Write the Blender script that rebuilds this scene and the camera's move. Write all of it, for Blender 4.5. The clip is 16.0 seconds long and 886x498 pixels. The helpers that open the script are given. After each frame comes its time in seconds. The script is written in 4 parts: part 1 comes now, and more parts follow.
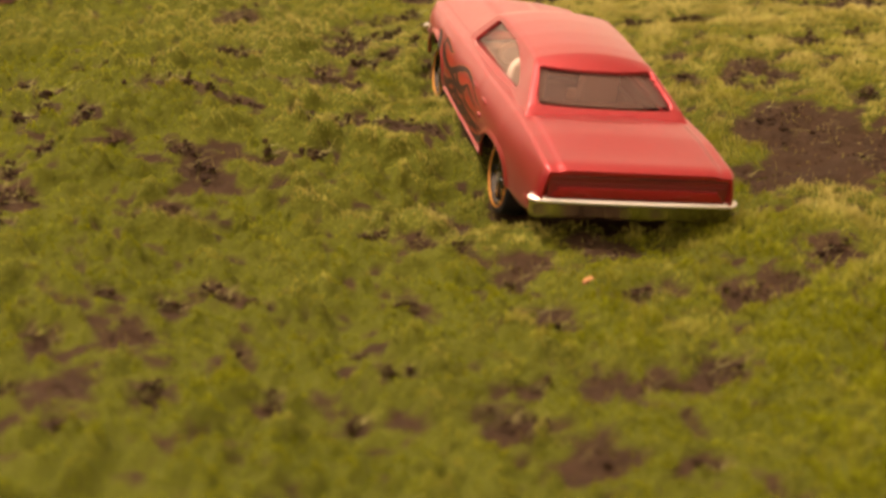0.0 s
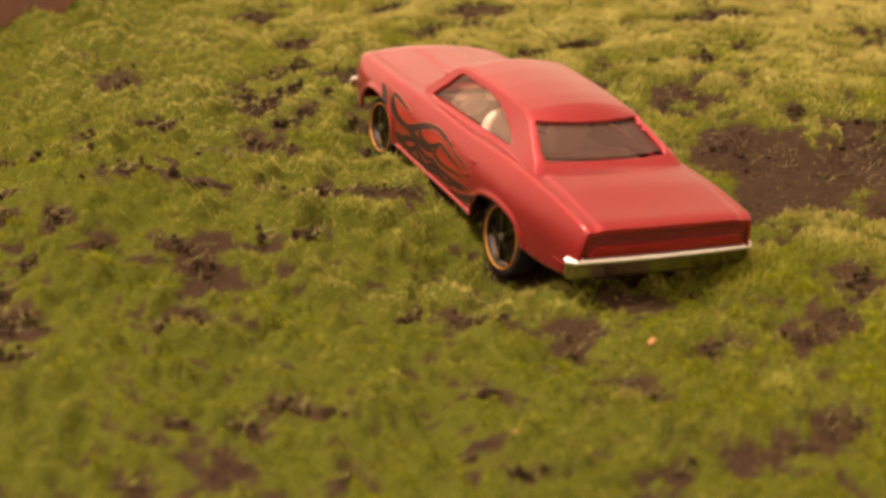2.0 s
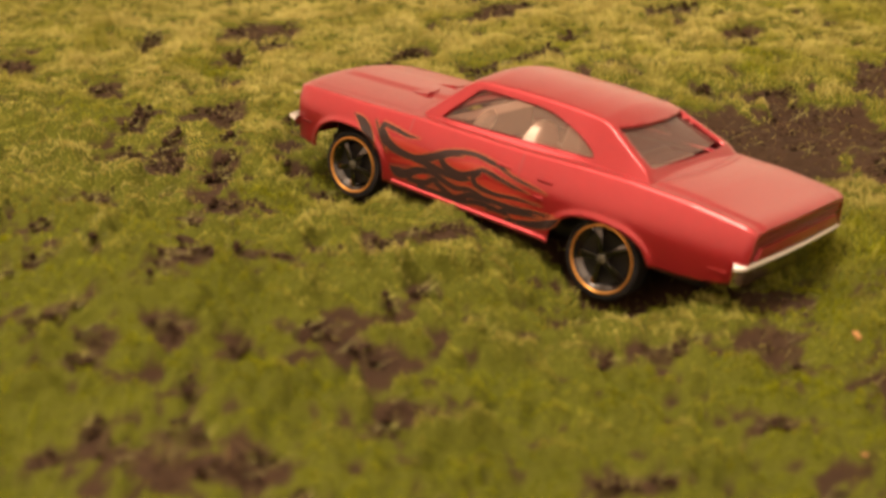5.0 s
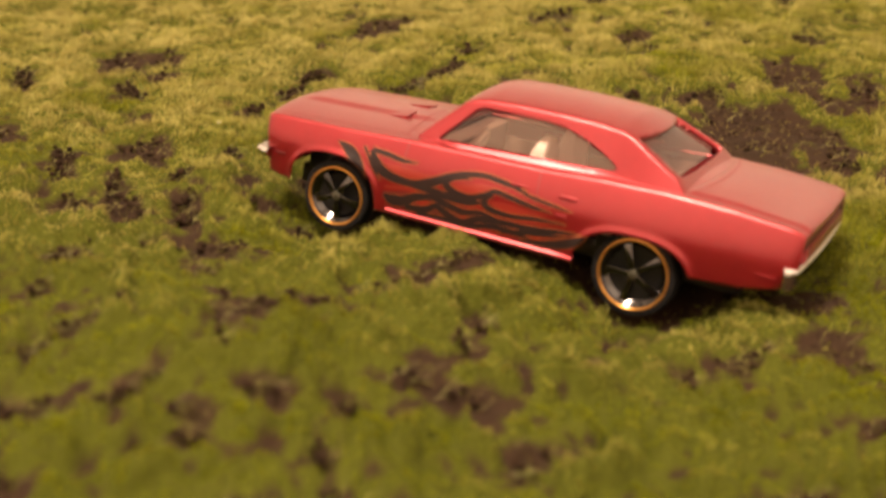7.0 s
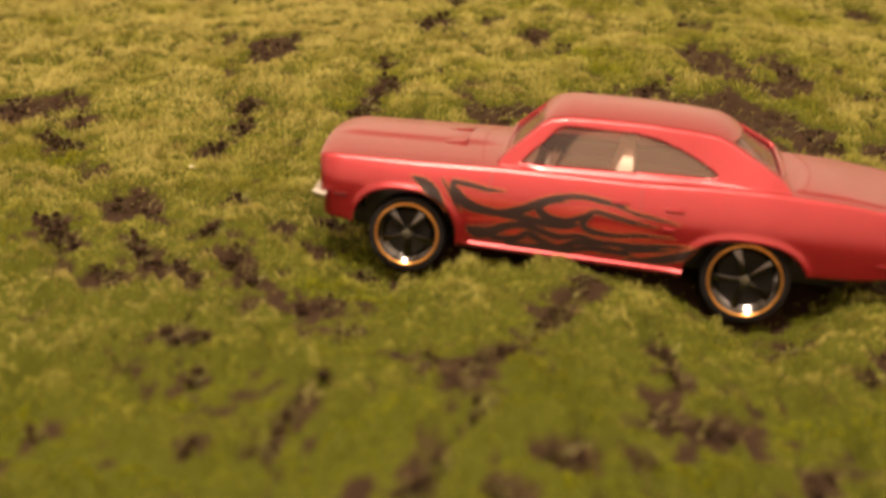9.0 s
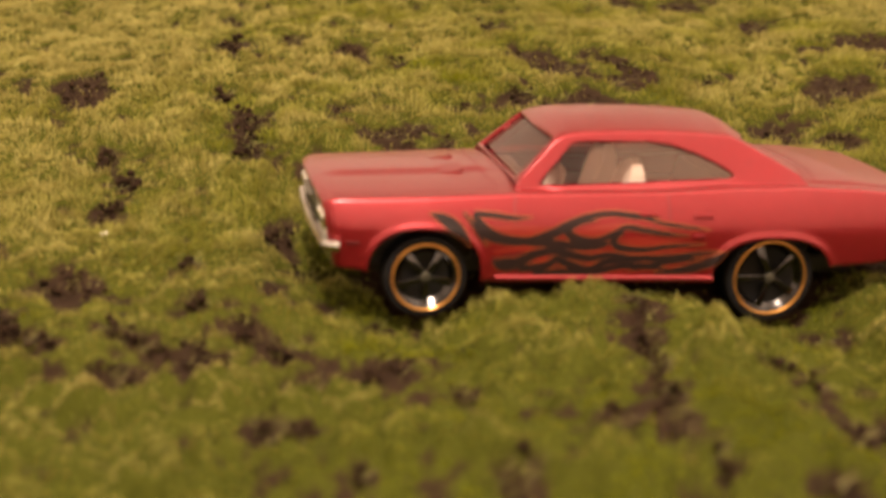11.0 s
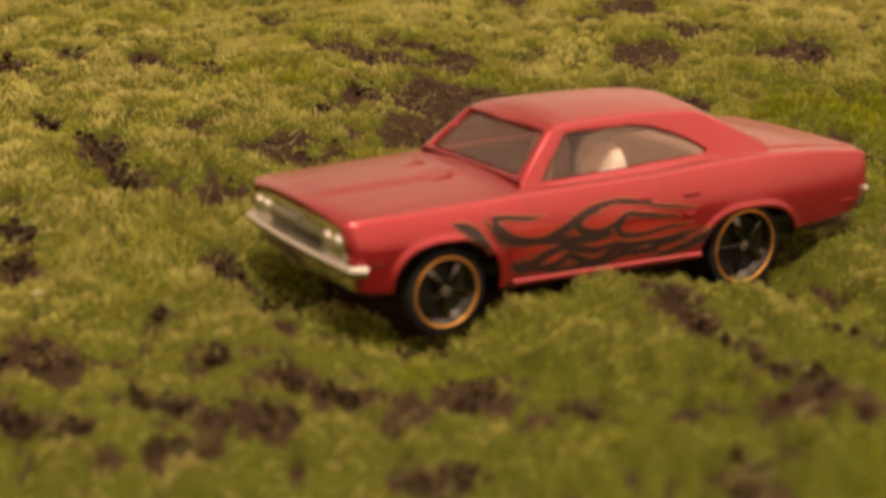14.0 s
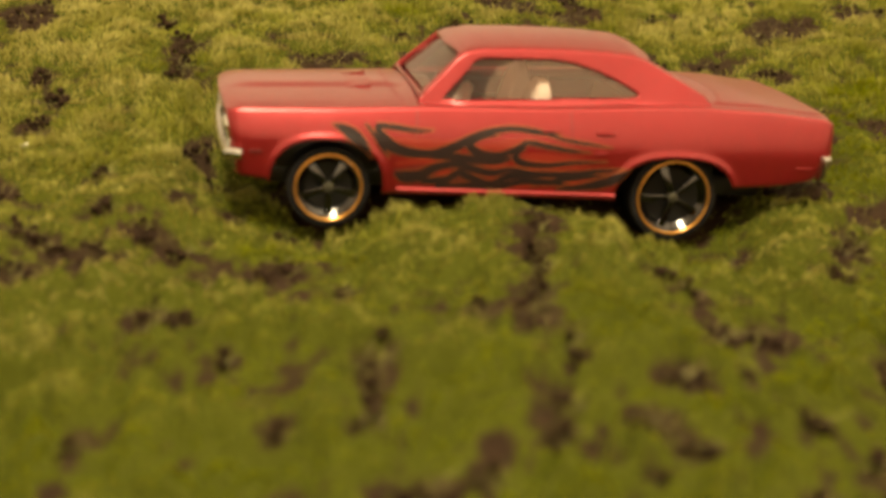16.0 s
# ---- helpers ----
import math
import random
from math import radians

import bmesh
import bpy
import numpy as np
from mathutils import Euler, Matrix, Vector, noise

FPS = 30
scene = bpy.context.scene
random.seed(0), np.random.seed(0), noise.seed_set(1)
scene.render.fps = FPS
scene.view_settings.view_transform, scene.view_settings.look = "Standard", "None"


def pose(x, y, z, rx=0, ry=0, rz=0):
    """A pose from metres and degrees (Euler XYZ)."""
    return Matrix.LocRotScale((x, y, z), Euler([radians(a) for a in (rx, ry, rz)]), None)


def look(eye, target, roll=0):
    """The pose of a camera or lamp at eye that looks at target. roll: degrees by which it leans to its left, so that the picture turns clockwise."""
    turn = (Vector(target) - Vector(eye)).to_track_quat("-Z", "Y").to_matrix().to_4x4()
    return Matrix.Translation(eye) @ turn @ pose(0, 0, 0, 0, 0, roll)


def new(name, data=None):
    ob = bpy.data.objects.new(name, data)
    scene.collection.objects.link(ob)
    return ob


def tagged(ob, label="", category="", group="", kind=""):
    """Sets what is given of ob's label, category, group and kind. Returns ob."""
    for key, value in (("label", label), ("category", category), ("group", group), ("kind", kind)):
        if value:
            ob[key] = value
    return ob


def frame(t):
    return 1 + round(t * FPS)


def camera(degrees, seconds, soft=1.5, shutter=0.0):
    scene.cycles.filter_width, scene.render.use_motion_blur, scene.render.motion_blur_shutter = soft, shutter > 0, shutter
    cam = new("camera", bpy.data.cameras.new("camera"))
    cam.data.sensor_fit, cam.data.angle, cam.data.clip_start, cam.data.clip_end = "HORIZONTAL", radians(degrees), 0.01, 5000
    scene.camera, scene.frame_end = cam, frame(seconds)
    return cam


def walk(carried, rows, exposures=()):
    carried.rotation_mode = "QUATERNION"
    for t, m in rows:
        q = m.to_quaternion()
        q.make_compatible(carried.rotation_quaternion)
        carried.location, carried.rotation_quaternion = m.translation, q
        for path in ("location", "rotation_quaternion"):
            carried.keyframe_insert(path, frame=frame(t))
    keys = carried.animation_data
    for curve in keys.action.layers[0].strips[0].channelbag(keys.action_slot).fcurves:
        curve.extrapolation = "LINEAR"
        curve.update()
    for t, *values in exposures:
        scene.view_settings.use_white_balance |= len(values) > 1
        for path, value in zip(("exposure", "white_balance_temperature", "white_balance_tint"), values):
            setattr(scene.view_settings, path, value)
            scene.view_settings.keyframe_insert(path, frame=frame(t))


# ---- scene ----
FOV = 32.84
PATH = [
    (0, (0.22287, -0.06764, 0.07557), (0.08843, -0.03690, 0.01657), 1.77),
    (0.5, (0.21311, -0.08743, 0.07837), (0.08166, -0.04517, 0.01977), 1.19),
    (1, (0.20195, -0.10015, 0.07889), (0.07396, -0.04841, 0.02021), 0.70),
    (1.5, (0.19784, -0.10511, 0.07923), (0.07208, -0.04839, 0.02035), 0.89),
    (2, (0.19563, -0.10937, 0.08183), (0.07217, -0.04814, 0.02259), 0.81),
    (2.5, (0.17415, -0.13382, 0.08030), (0.05981, -0.05624, 0.02191), 0.97),
    (3, (0.15589, -0.14763, 0.07999), (0.04964, -0.05957, 0.02120), 0.88),
    (3.5, (0.14118, -0.15732, 0.07991), (0.04224, -0.06152, 0.02048), 1.06),
    (3.7, (0.14101, -0.15710, 0.07899), (0.04209, -0.06101, 0.01999), 1.11),
    (5.8, (0.10009, -0.17722, 0.07266), (0.02703, -0.05935, 0.01550), 0.64),
    (6, (0.09977, -0.17578, 0.07467), (0.02766, -0.05758, 0.01698), 0.44),
    (6.5, (0.09089, -0.17951, 0.07353), (0.02300, -0.05802, 0.01757), 0.67),
    (7, (0.07237, -0.18377, 0.07053), (0.01425, -0.05688, 0.01558), 1.24),
    (7.5, (0.06653, -0.18443, 0.07040), (0.01241, -0.05593, 0.01507), 1.55),
    (8, (0.06601, -0.18505, 0.06964), (0.01181, -0.05675, 0.01394), 1.83),
    (8.5, (0.04433, -0.18864, 0.06890), (0.00291, -0.05535, 0.01396), 1.38),
    (9, (0.00885, -0.19062, 0.07072), (-0.01153, -0.05264, 0.01553), 0.57),
    (9.2, (-0.00571, -0.18930, 0.07294), (-0.01728, -0.05073, 0.01669), 0.14),
    (11.3, (-0.06381, -0.16770, 0.06884), (-0.02889, -0.03221, 0.01478), 0.30),
    (11.5, (-0.07585, -0.16217, 0.06961), (-0.03294, -0.02896, 0.01563), 0.43),
    (12, (-0.08885, -0.15193, 0.07233), (-0.03046, -0.02429, 0.01943), -0.79),
    (12.5, (-0.08965, -0.15273, 0.07196), (-0.02991, -0.02611, 0.01814), -0.27),
    (13, (-0.08824, -0.14951, 0.06925), (-0.02730, -0.02424, 0.01362), 0.29),
    (13.5, (-0.08792, -0.14919, 0.06932), (-0.02714, -0.02450, 0.01223), 0.27),
    (14, (-0.09883, -0.14507, 0.06910), (-0.02930, -0.02491, 0.01228), -0.19),
    (14.5, (-0.11218, -0.13481, 0.06866), (-0.03215, -0.02187, 0.01088), -0.09),
    (15, (-0.09208, -0.15108, 0.06656), (-0.02662, -0.02919, 0.00863), 0.31),
    (15.5, (-0.06014, -0.17151, 0.06429), (-0.01942, -0.03933, 0.00624), 0.76),
    (16, (-0.03759, -0.18174, 0.06322), (-0.01368, -0.04511, 0.00611), 0.84),
]
cam = camera(FOV, 16.0, soft=3.2)
cam.data.dof.use_dof = True
cam.data.dof.focus_distance = 0.24
cam.data.dof.aperture_fstop = 28
walk(cam, [(t, look(eye, target, roll)) for t, eye, target, roll in PATH], [(0, 0.02, 6450, 14), (3.7, -0.03, 6400, 14), (5.8, -0.14, 6450, 14), (9.2, -0.24, 6450, 13), (11.5, -0.43, 6250, 16), (14.5, -0.47, 6450, 10), (16, -0.43, 6800, -7)])

# ---- light: one warm unseen lamp hung in an added closed room ----
world = bpy.data.worlds.new("world")
scene.world = world
world.use_nodes = True
world.node_tree.nodes["Background"].inputs[0].default_value = (1, 0.72, 0.45, 1)
world.node_tree.nodes["Background"].inputs[1].default_value = 0.02
LAMP = (-0.10, -0.33, 0.96)
light_data = bpy.data.lights.new("bulb", "POINT")
light_data.energy = 96
light_data.color = (1.0, 0.83, 0.63)
light_data.shadow_soft_size = 0.10
bulb = new("bulb", light_data)
bulb.location = LAMP


# ---- materials ----
def material(name, color, rough=0.5, metal=0.0, dark=None, scale=400.0, bump=0.0, bump_scale=900.0, coat=0.0, coat_rough=0.1, spec=0.5):
    """A principled surface whose colour wanders between color and dark at two scales, with fine relief."""
    m = bpy.data.materials.new(name)
    m.use_nodes = True
    t, b = m.node_tree, m.node_tree.nodes["Principled BSDF"]
    b.inputs["Roughness"].default_value = rough
    b.inputs["Metallic"].default_value = metal
    b.inputs["Coat Weight"].default_value = coat
    b.inputs["Coat Roughness"].default_value = coat_rough
    b.inputs["Specular IOR Level"].default_value = spec
    place = t.nodes.new("ShaderNodeTexCoord")
    if dark is None:
        dark = [c * 0.8 for c in color]
    big, small, mix, ramp = (t.nodes.new(n) for n in ("ShaderNodeTexNoise", "ShaderNodeTexNoise", "ShaderNodeMath", "ShaderNodeMix"))
    big.inputs["Scale"].default_value, small.inputs["Scale"].default_value = scale * 0.2, scale
    small.inputs["Detail"].default_value = 4
    for n in (big, small):
        t.links.new(place.outputs["Object"], n.inputs["Vector"])
    mix.operation = "MULTIPLY_ADD"
    mix.inputs[1].default_value = 0.6
    t.links.new(small.outputs["Fac"], mix.inputs[0])
    half = t.nodes.new("ShaderNodeMath")
    half.operation, half.inputs[1].default_value = "MULTIPLY", 0.4
    t.links.new(big.outputs["Fac"], half.inputs[0])
    t.links.new(half.outputs[0], mix.inputs[2])
    ramp.data_type = "RGBA"
    t.links.new(mix.outputs[0], ramp.inputs["Factor"])
    ramp.inputs["A"].default_value, ramp.inputs["B"].default_value = (*dark, 1), (*color, 1)
    t.links.new(ramp.outputs["Result"], b.inputs["Base Color"])
    if bump:
        grain, relief = t.nodes.new("ShaderNodeTexNoise"), t.nodes.new("ShaderNodeBump")
        grain.inputs["Scale"].default_value, grain.inputs["Detail"].default_value = bump_scale, 5
        relief.inputs["Strength"].default_value, relief.inputs["Distance"].default_value = bump, 0.0004
        t.links.new(place.outputs["Object"], grain.inputs["Vector"])
        t.links.new(grain.outputs["Fac"], relief.inputs["Height"])
        t.links.new(relief.outputs["Normal"], b.inputs["Normal"])
    return m


def window_material(name, tint, rough, haze, film_color=(0.50, 0.36, 0.28)):
    m = bpy.data.materials.new(name)
    m.use_nodes = True
    t = m.node_tree
    t.nodes.remove(t.nodes["Principled BSDF"])
    clear, gloss, mix, fres = (t.nodes.new("ShaderNode" + n) for n in ("BsdfTransparent", "BsdfGlossy", "MixShader", "Fresnel"))
    clear.inputs["Color"].default_value = (*tint, 1)
    gloss.inputs["Roughness"].default_value = rough
    fres.inputs["IOR"].default_value = 1.35
    t.links.new(fres.outputs[0], mix.inputs[0])
    t.links.new(clear.outputs[0], mix.inputs[1])
    t.links.new(gloss.outputs[0], mix.inputs[2])
    dust, film = t.nodes.new("ShaderNodeBsdfDiffuse"), t.nodes.new("ShaderNodeMixShader")
    dust.inputs["Color"].default_value = (*film_color, 1)
    film.inputs[0].default_value = haze
    t.links.new(mix.outputs[0], film.inputs[1])
    t.links.new(dust.outputs[0], film.inputs[2])
    t.links.new(film.outputs[0], t.nodes["Material Output"].inputs["Surface"])
    return m


RED = material("red_paint", (0.29, 0.007, 0.0115), 0.35, 0.66, (0.235, 0.0055, 0.0085), 900, 0.06, 5000, 0.75, 0.24)
RED.node_tree.nodes["Principled BSDF"].inputs["Sheen Weight"].default_value = 0.05
RED.node_tree.nodes["Principled BSDF"].inputs["Sheen Tint"].default_value = (1, 0.78, 0.74, 1)
RED.node_tree.nodes["Principled BSDF"].inputs["Sheen Roughness"].default_value = 0.4
LINE = material("panel_gap", (0.20, 0.01, 0.012), 0.6)
# Red darkened to hold the shade under the tail's overhanging lip.
TAIL = material("shaded_dark_red", (0.10, 0.004, 0.005), 0.4, 0.1, coat=0.4)
FLAME = material("flame_black", (0.014, 0.010, 0.009), 0.5, dark=(0.026, 0.009, 0.007), scale=500, spec=0.25)
FLAME_EDGE = material("flame_gold", (0.36, 0.08, 0.02), 0.45, 0.3, coat=0.1, coat_rough=0.3)
CHROME = material("chrome", (0.66, 0.62, 0.57), 0.22, 1.0, (0.55, 0.51, 0.46), 700, 0.05, 2000)
DULL_CHROME = material("dull_chrome", (0.48, 0.46, 0.40), 0.3, 0.9, (0.20, 0.20, 0.17), 900, 0.1, 2000)
MIRROR = material("polished_chrome", (0.62, 0.60, 0.54), 0.14, 1.0, (0.5, 0.48, 0.42), 900, 0.05, 2000)
BLACK = material("black_plastic", (0.010, 0.009, 0.009), 0.3, dark=(0.006, 0.005, 0.005), bump=0.05, spec=0.4)
TYRE = material("tyre_black", (0.007, 0.006, 0.006), 0.7, dark=(0.011, 0.009, 0.008), bump=0.1, spec=0.15)
GOLD = material("gold_ring", (0.60, 0.27, 0.05), 0.32, 0.75, (0.42, 0.18, 0.03), 500)
FILL = material("flame_orange", (0.30, 0.020, 0.008), 0.4, 0.2, (0.20, 0.010, 0.006), 600, coat=0.4, coat_rough=0.25)
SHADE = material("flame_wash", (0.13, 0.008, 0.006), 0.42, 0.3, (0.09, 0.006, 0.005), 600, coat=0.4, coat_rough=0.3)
SPOKE = material("dark_chrome", (0.12, 0.11, 0.105), 0.12, 0.98, (0.05, 0.045, 0.042))
LIP = material("rim_chrome", (0.10, 0.09, 0.085), 0.14, 1.0, (0.03, 0.028, 0.026), 700)
HUB = material("hub_grey", (0.055, 0.047, 0.026), 0.5, 0.3, (0.04, 0.034, 0.02))
TUB = material("tub_brown", (0.045, 0.030, 0.024), 0.6, dark=(0.03, 0.02, 0.016))
CREAM = material("cream_plastic", (0.24, 0.165, 0.125), 0.5, dark=(0.18, 0.12, 0.09), bump=0.05)
GLASS = window_material("smoked_window", (0.78, 0.64, 0.56), 0.2, 0.16, (0.56, 0.36, 0.26))
VENT = window_material("vent_window", (0.62, 0.48, 0.42), 0.14, 0.05, (0.52, 0.32, 0.25))
DARK_GLASS = window_material("dusty_window", (0.40, 0.28, 0.24), 0.13, 0.09, (0.55, 0.31, 0.24))
WHITE = material("white_plastic", (0.84, 0.80, 0.75), 0.45, dark=(0.74, 0.69, 0.62))
SATIN = material("satin_chrome", (0.72, 0.69, 0.65), 0.4, 1.0, (0.62, 0.59, 0.55), 700)
LENS = material("lamp_lens", (0.85, 0.82, 0.75), 0.08, 0.9, (0.7, 0.66, 0.58))
CLAY = material("terracotta", (0.42, 0.19, 0.12), 0.8, dark=(0.30, 0.12, 0.08), scale=60, bump=0.3, bump_scale=700)
SHADED_CLAY = material("stained_shaded_clay", (0.20, 0.085, 0.055), 0.7, dark=(0.09, 0.04, 0.028), scale=120, bump=0.3, bump_scale=700)
PLASTER = material("plaster", (0.78, 0.75, 0.72), 0.9, dark=(0.72, 0.69, 0.66), scale=6, bump=0.1, bump_scale=60)
FLOOR = material("pale_wood", (0.62, 0.44, 0.24), 0.5, dark=(0.48, 0.31, 0.15), scale=12, bump=0.1, bump_scale=80)
CHIP = material("bark_chip", (0.40, 0.18, 0.07), 0.7, dark=(0.26, 0.11, 0.04), scale=900, bump=0.2)
CRUMB = material("soil_crumb", (0.032, 0.017, 0.0085), 0.95, dark=(0.014, 0.0075, 0.004), scale=700, bump=0.4, bump_scale=2500, spec=0.08)
PALE = material("pale_grit", (0.50, 0.45, 0.32), 0.5, dark=(0.5, 0.45, 0.3), scale=900)


def moss_material(name):
    """Leaf colour by the attributes tip (0 at the root, 1 at the point, painted dark to bright as if shaded) and tint
    (the cushion's hue with painted seam shade and far haze).
    """
    m = bpy.data.materials.new(name)
    m.use_nodes = True
    t, b = m.node_tree, m.node_tree.nodes["Principled BSDF"]
    tip, tint = t.nodes.new("ShaderNodeAttribute"), t.nodes.new("ShaderNodeAttribute")
    tip.attribute_name, tint.attribute_name = "tip", "tint"
    # Dark roots, bright tips: the pile's self-shading is put into the leaf colour.
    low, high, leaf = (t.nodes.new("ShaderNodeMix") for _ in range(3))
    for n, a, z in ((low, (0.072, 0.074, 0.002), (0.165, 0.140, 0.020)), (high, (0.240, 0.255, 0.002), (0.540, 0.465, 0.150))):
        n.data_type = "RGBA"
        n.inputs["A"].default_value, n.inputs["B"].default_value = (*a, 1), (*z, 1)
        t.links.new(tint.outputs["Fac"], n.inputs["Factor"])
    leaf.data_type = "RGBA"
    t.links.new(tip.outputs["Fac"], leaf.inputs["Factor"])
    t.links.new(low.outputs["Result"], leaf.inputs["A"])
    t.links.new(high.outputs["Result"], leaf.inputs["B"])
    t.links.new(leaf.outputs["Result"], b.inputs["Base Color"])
    b.inputs["Roughness"].default_value = 0.5
    b.inputs["Specular IOR Level"].default_value = 0.1
    through_leaf, mix = t.nodes.new("ShaderNodeBsdfTranslucent"), t.nodes.new("ShaderNodeMixShader")
    mix.inputs[0].default_value = 0.3
    t.links.new(leaf.outputs["Result"], through_leaf.inputs["Color"])
    t.links.new(b.outputs[0], mix.inputs[1])
    t.links.new(through_leaf.outputs[0], mix.inputs[2])
    t.links.new(mix.outputs[0], t.nodes["Material Output"].inputs["Surface"])
    return m


def soil_material(name):
    """Dark crumbly soil, with a green film where the attribute cover is high."""
    m = material(name, (0.040, 0.021, 0.010), 0.9, 0, (0.012, 0.0065, 0.0035), 500, 0.7, 1600, spec=0.1)
    t, b = m.node_tree, m.node_tree.nodes["Principled BSDF"]
    soil = b.inputs["Base Color"].links[0].from_socket
    cover, mix = t.nodes.new("ShaderNodeAttribute"), t.nodes.new("ShaderNodeMix")
    cover.attribute_name, mix.data_type = "cover", "RGBA"
    mix.inputs["B"].default_value = (0.050, 0.052, 0.004, 1)
    t.links.new(cover.outputs["Fac"], mix.inputs["Factor"])
    t.links.new(soil, mix.inputs["A"])
    t.links.new(mix.outputs["Result"], b.inputs["Base Color"])
    return m


MOSS, SOIL = moss_material("moss_leaf"), soil_material("soil")


# ---- mesh helpers ----
def part(name, bm, mat, parent=None, label="", scale=0.01, smooth=35):
    """Links a bmesh (in centimetres by default) as one mesh object under parent."""
    bmesh.ops.scale(bm, vec=(scale,) * 3, verts=bm.verts)
    bmesh.ops.recalc_face_normals(bm, faces=bm.faces)
    me = bpy.data.meshes.new(name)
    bm.to_mesh(me)
    bm.free()
    me.materials.append(mat)
    if smooth:
        me.polygons.foreach_set("use_smooth", [True] * len(me.polygons))
        me.set_sharp_from_angle(angle=radians(smooth))
    ob = new(name, me)
    if parent:
        ob.parent = parent
    return tagged(ob, label)


def block(x0, x1, y0, y1, z0, z1, bevel=0.0, bm=None, turn=None):
    """A bevelled box; adds to bm when given."""
    own = bmesh.new()
    bmesh.ops.create_cube(own, size=1, matrix=Matrix.Translation(((x0 + x1) / 2, (y0 + y1) / 2, (z0 + z1) / 2)) @ Matrix.Diagonal((x1 - x0, y1 - y0, z1 - z0, 1)))
    if bevel:
        bmesh.ops.bevel(own, geom=own.edges[:], offset=bevel, segments=2, profile=0.6, affect="EDGES")
    if turn is not None:
        bmesh.ops.transform(own, matrix=turn, verts=own.verts)
    if bm is None:
        return own
    join(bm, own)
    return bm


def join(bm, other):
    made = [bm.verts.new(v.co) for v in other.verts]
    other.verts.index_update()
    for f in other.faces:
        bm.faces.new([made[v.index] for v in f.verts])
    other.free()


def lathe(profile, steps=40, y=0.0, caps=False):
    """Turns (radius, depth) pairs round the y axis."""
    bm = bmesh.new()
    rings = []
    for r, d in profile:
        rings.append([bm.verts.new((r * math.cos(2 * math.pi * k / steps), y + d, r * math.sin(2 * math.pi * k / steps))) for k in range(steps)])
    for a, b in zip(rings, rings[1:]):
        for k in range(steps):
            bm.faces.new((a[k], a[(k + 1) % steps], b[(k + 1) % steps], b[k]))
    for ring in (rings[0], rings[-1]) if caps else ():
        bm.faces.new(ring)
    bmesh.ops.remove_doubles(bm, verts=bm.verts, dist=1e-5)
    return bm


def grid(rows, bm=None):
    """Quads through rows of points."""
    bm = bm or bmesh.new()
    made = [[bm.verts.new(p) for p in row] for row in rows]
    for a, b in zip(made, made[1:]):
        for k in range(len(a) - 1):
            bm.faces.new((a[k], a[k + 1], b[k + 1], b[k]))
    return bm


def step(a, b, x):
    u = np.clip((np.asarray(x, float) - a) / (b - a), 0, 1)
    return u * u * (3 - 2 * u)


# ---- room: unseen floor, walls and ceiling, added to bounce and reflect light ----
def slab(name, x0, x1, y0, y1, z0, z1, mat):
    ob = part(name, block(x0, x1, y0, y1, z0, z1), mat, scale=1.0, smooth=0)
    return tagged(ob, kind="structure")


slab("floor", -1.9, 1.9, -1.9, 2.2, -0.20, -0.10, FLOOR)
slab("wall_north", -1.7, 0.72, 1.9, 2.0, -0.10, 1.8, PLASTER)
slab("wall_south", -1.7, 0.72, -1.5, -1.4, -0.10, 1.8, PLASTER)
slab("wall_east", 0.62, 0.72, -1.4, 1.9, -0.10, 1.8, PLASTER)
slab("wall_west", -1.7, -1.6, -1.4, 1.9, -0.10, 1.8, PLASTER)
slab("ceiling", -1.9, 1.9, -1.9, 2.2, 1.8, 1.9, PLASTER)

# ---- planter bowl ----
BOWL = (0.0123, 0.0324, 0.18)  # centre and mean radius of the oval
planter = tagged(new("planter_bowl"), "oval terracotta bowl filled with soil and moss", "planter")
planter.location = (BOWL[0], BOWL[1], -0.10)


def oval(u, v):
    """From a circle about the bowl's centre to its oval, long axis turned."""
    u, v = u * 0.16 / 0.18, v * 0.202 / 0.18
    return 0.8162 * u - 0.5777 * v, 0.5777 * u + 0.8162 * v


def ring_part(name, profile, mat, label=""):
    bm = bmesh.new()
    rings = [[bm.verts.new((*oval(r * math.cos(2 * math.pi * k / 160), r * math.sin(2 * math.pi * k / 160)), z)) for k in range(160)] for r, z in profile]
    for a, b in zip(rings, rings[1:] + rings[:1]):
        for k in range(160):
            bm.faces.new((a[k], a[(k + 1) % 160], b[(k + 1) % 160], b[k]))
    return part(name, bm, mat, planter, label, scale=1.0, smooth=40)


W = BOWL[2]
ring_part("bowl_wall", [(0.02, 0.001), (W - 0.03, 0.001), (W + 0.006, 0.096), (W + 0.001, 0.096), (W - 0.002, 0.08), (W - 0.04, 0.02), (0.02, 0.02)], CLAY)
# Soil stain and the inner wall's shade are both put into this darker clay.
ring_part("inner_face", [(W + 0.0004, 0.088), (W + 0.0010, 0.107), (W + 0.0022, 0.107), (W + 0.0022, 0.088)], SHADED_CLAY, "dark soil-stained clay above the soil line, rim shade in its colour")
ring_part("rim", [(W + 0.0025, 0.0965), (W + 0.0013, 0.108), (W + 0.003, 0.110), (W + 0.016, 0.110), (W + 0.018, 0.107), (W + 0.018, 0.092), (W + 0.0065, 0.090)], CLAY, "thick rounded terracotta rim")

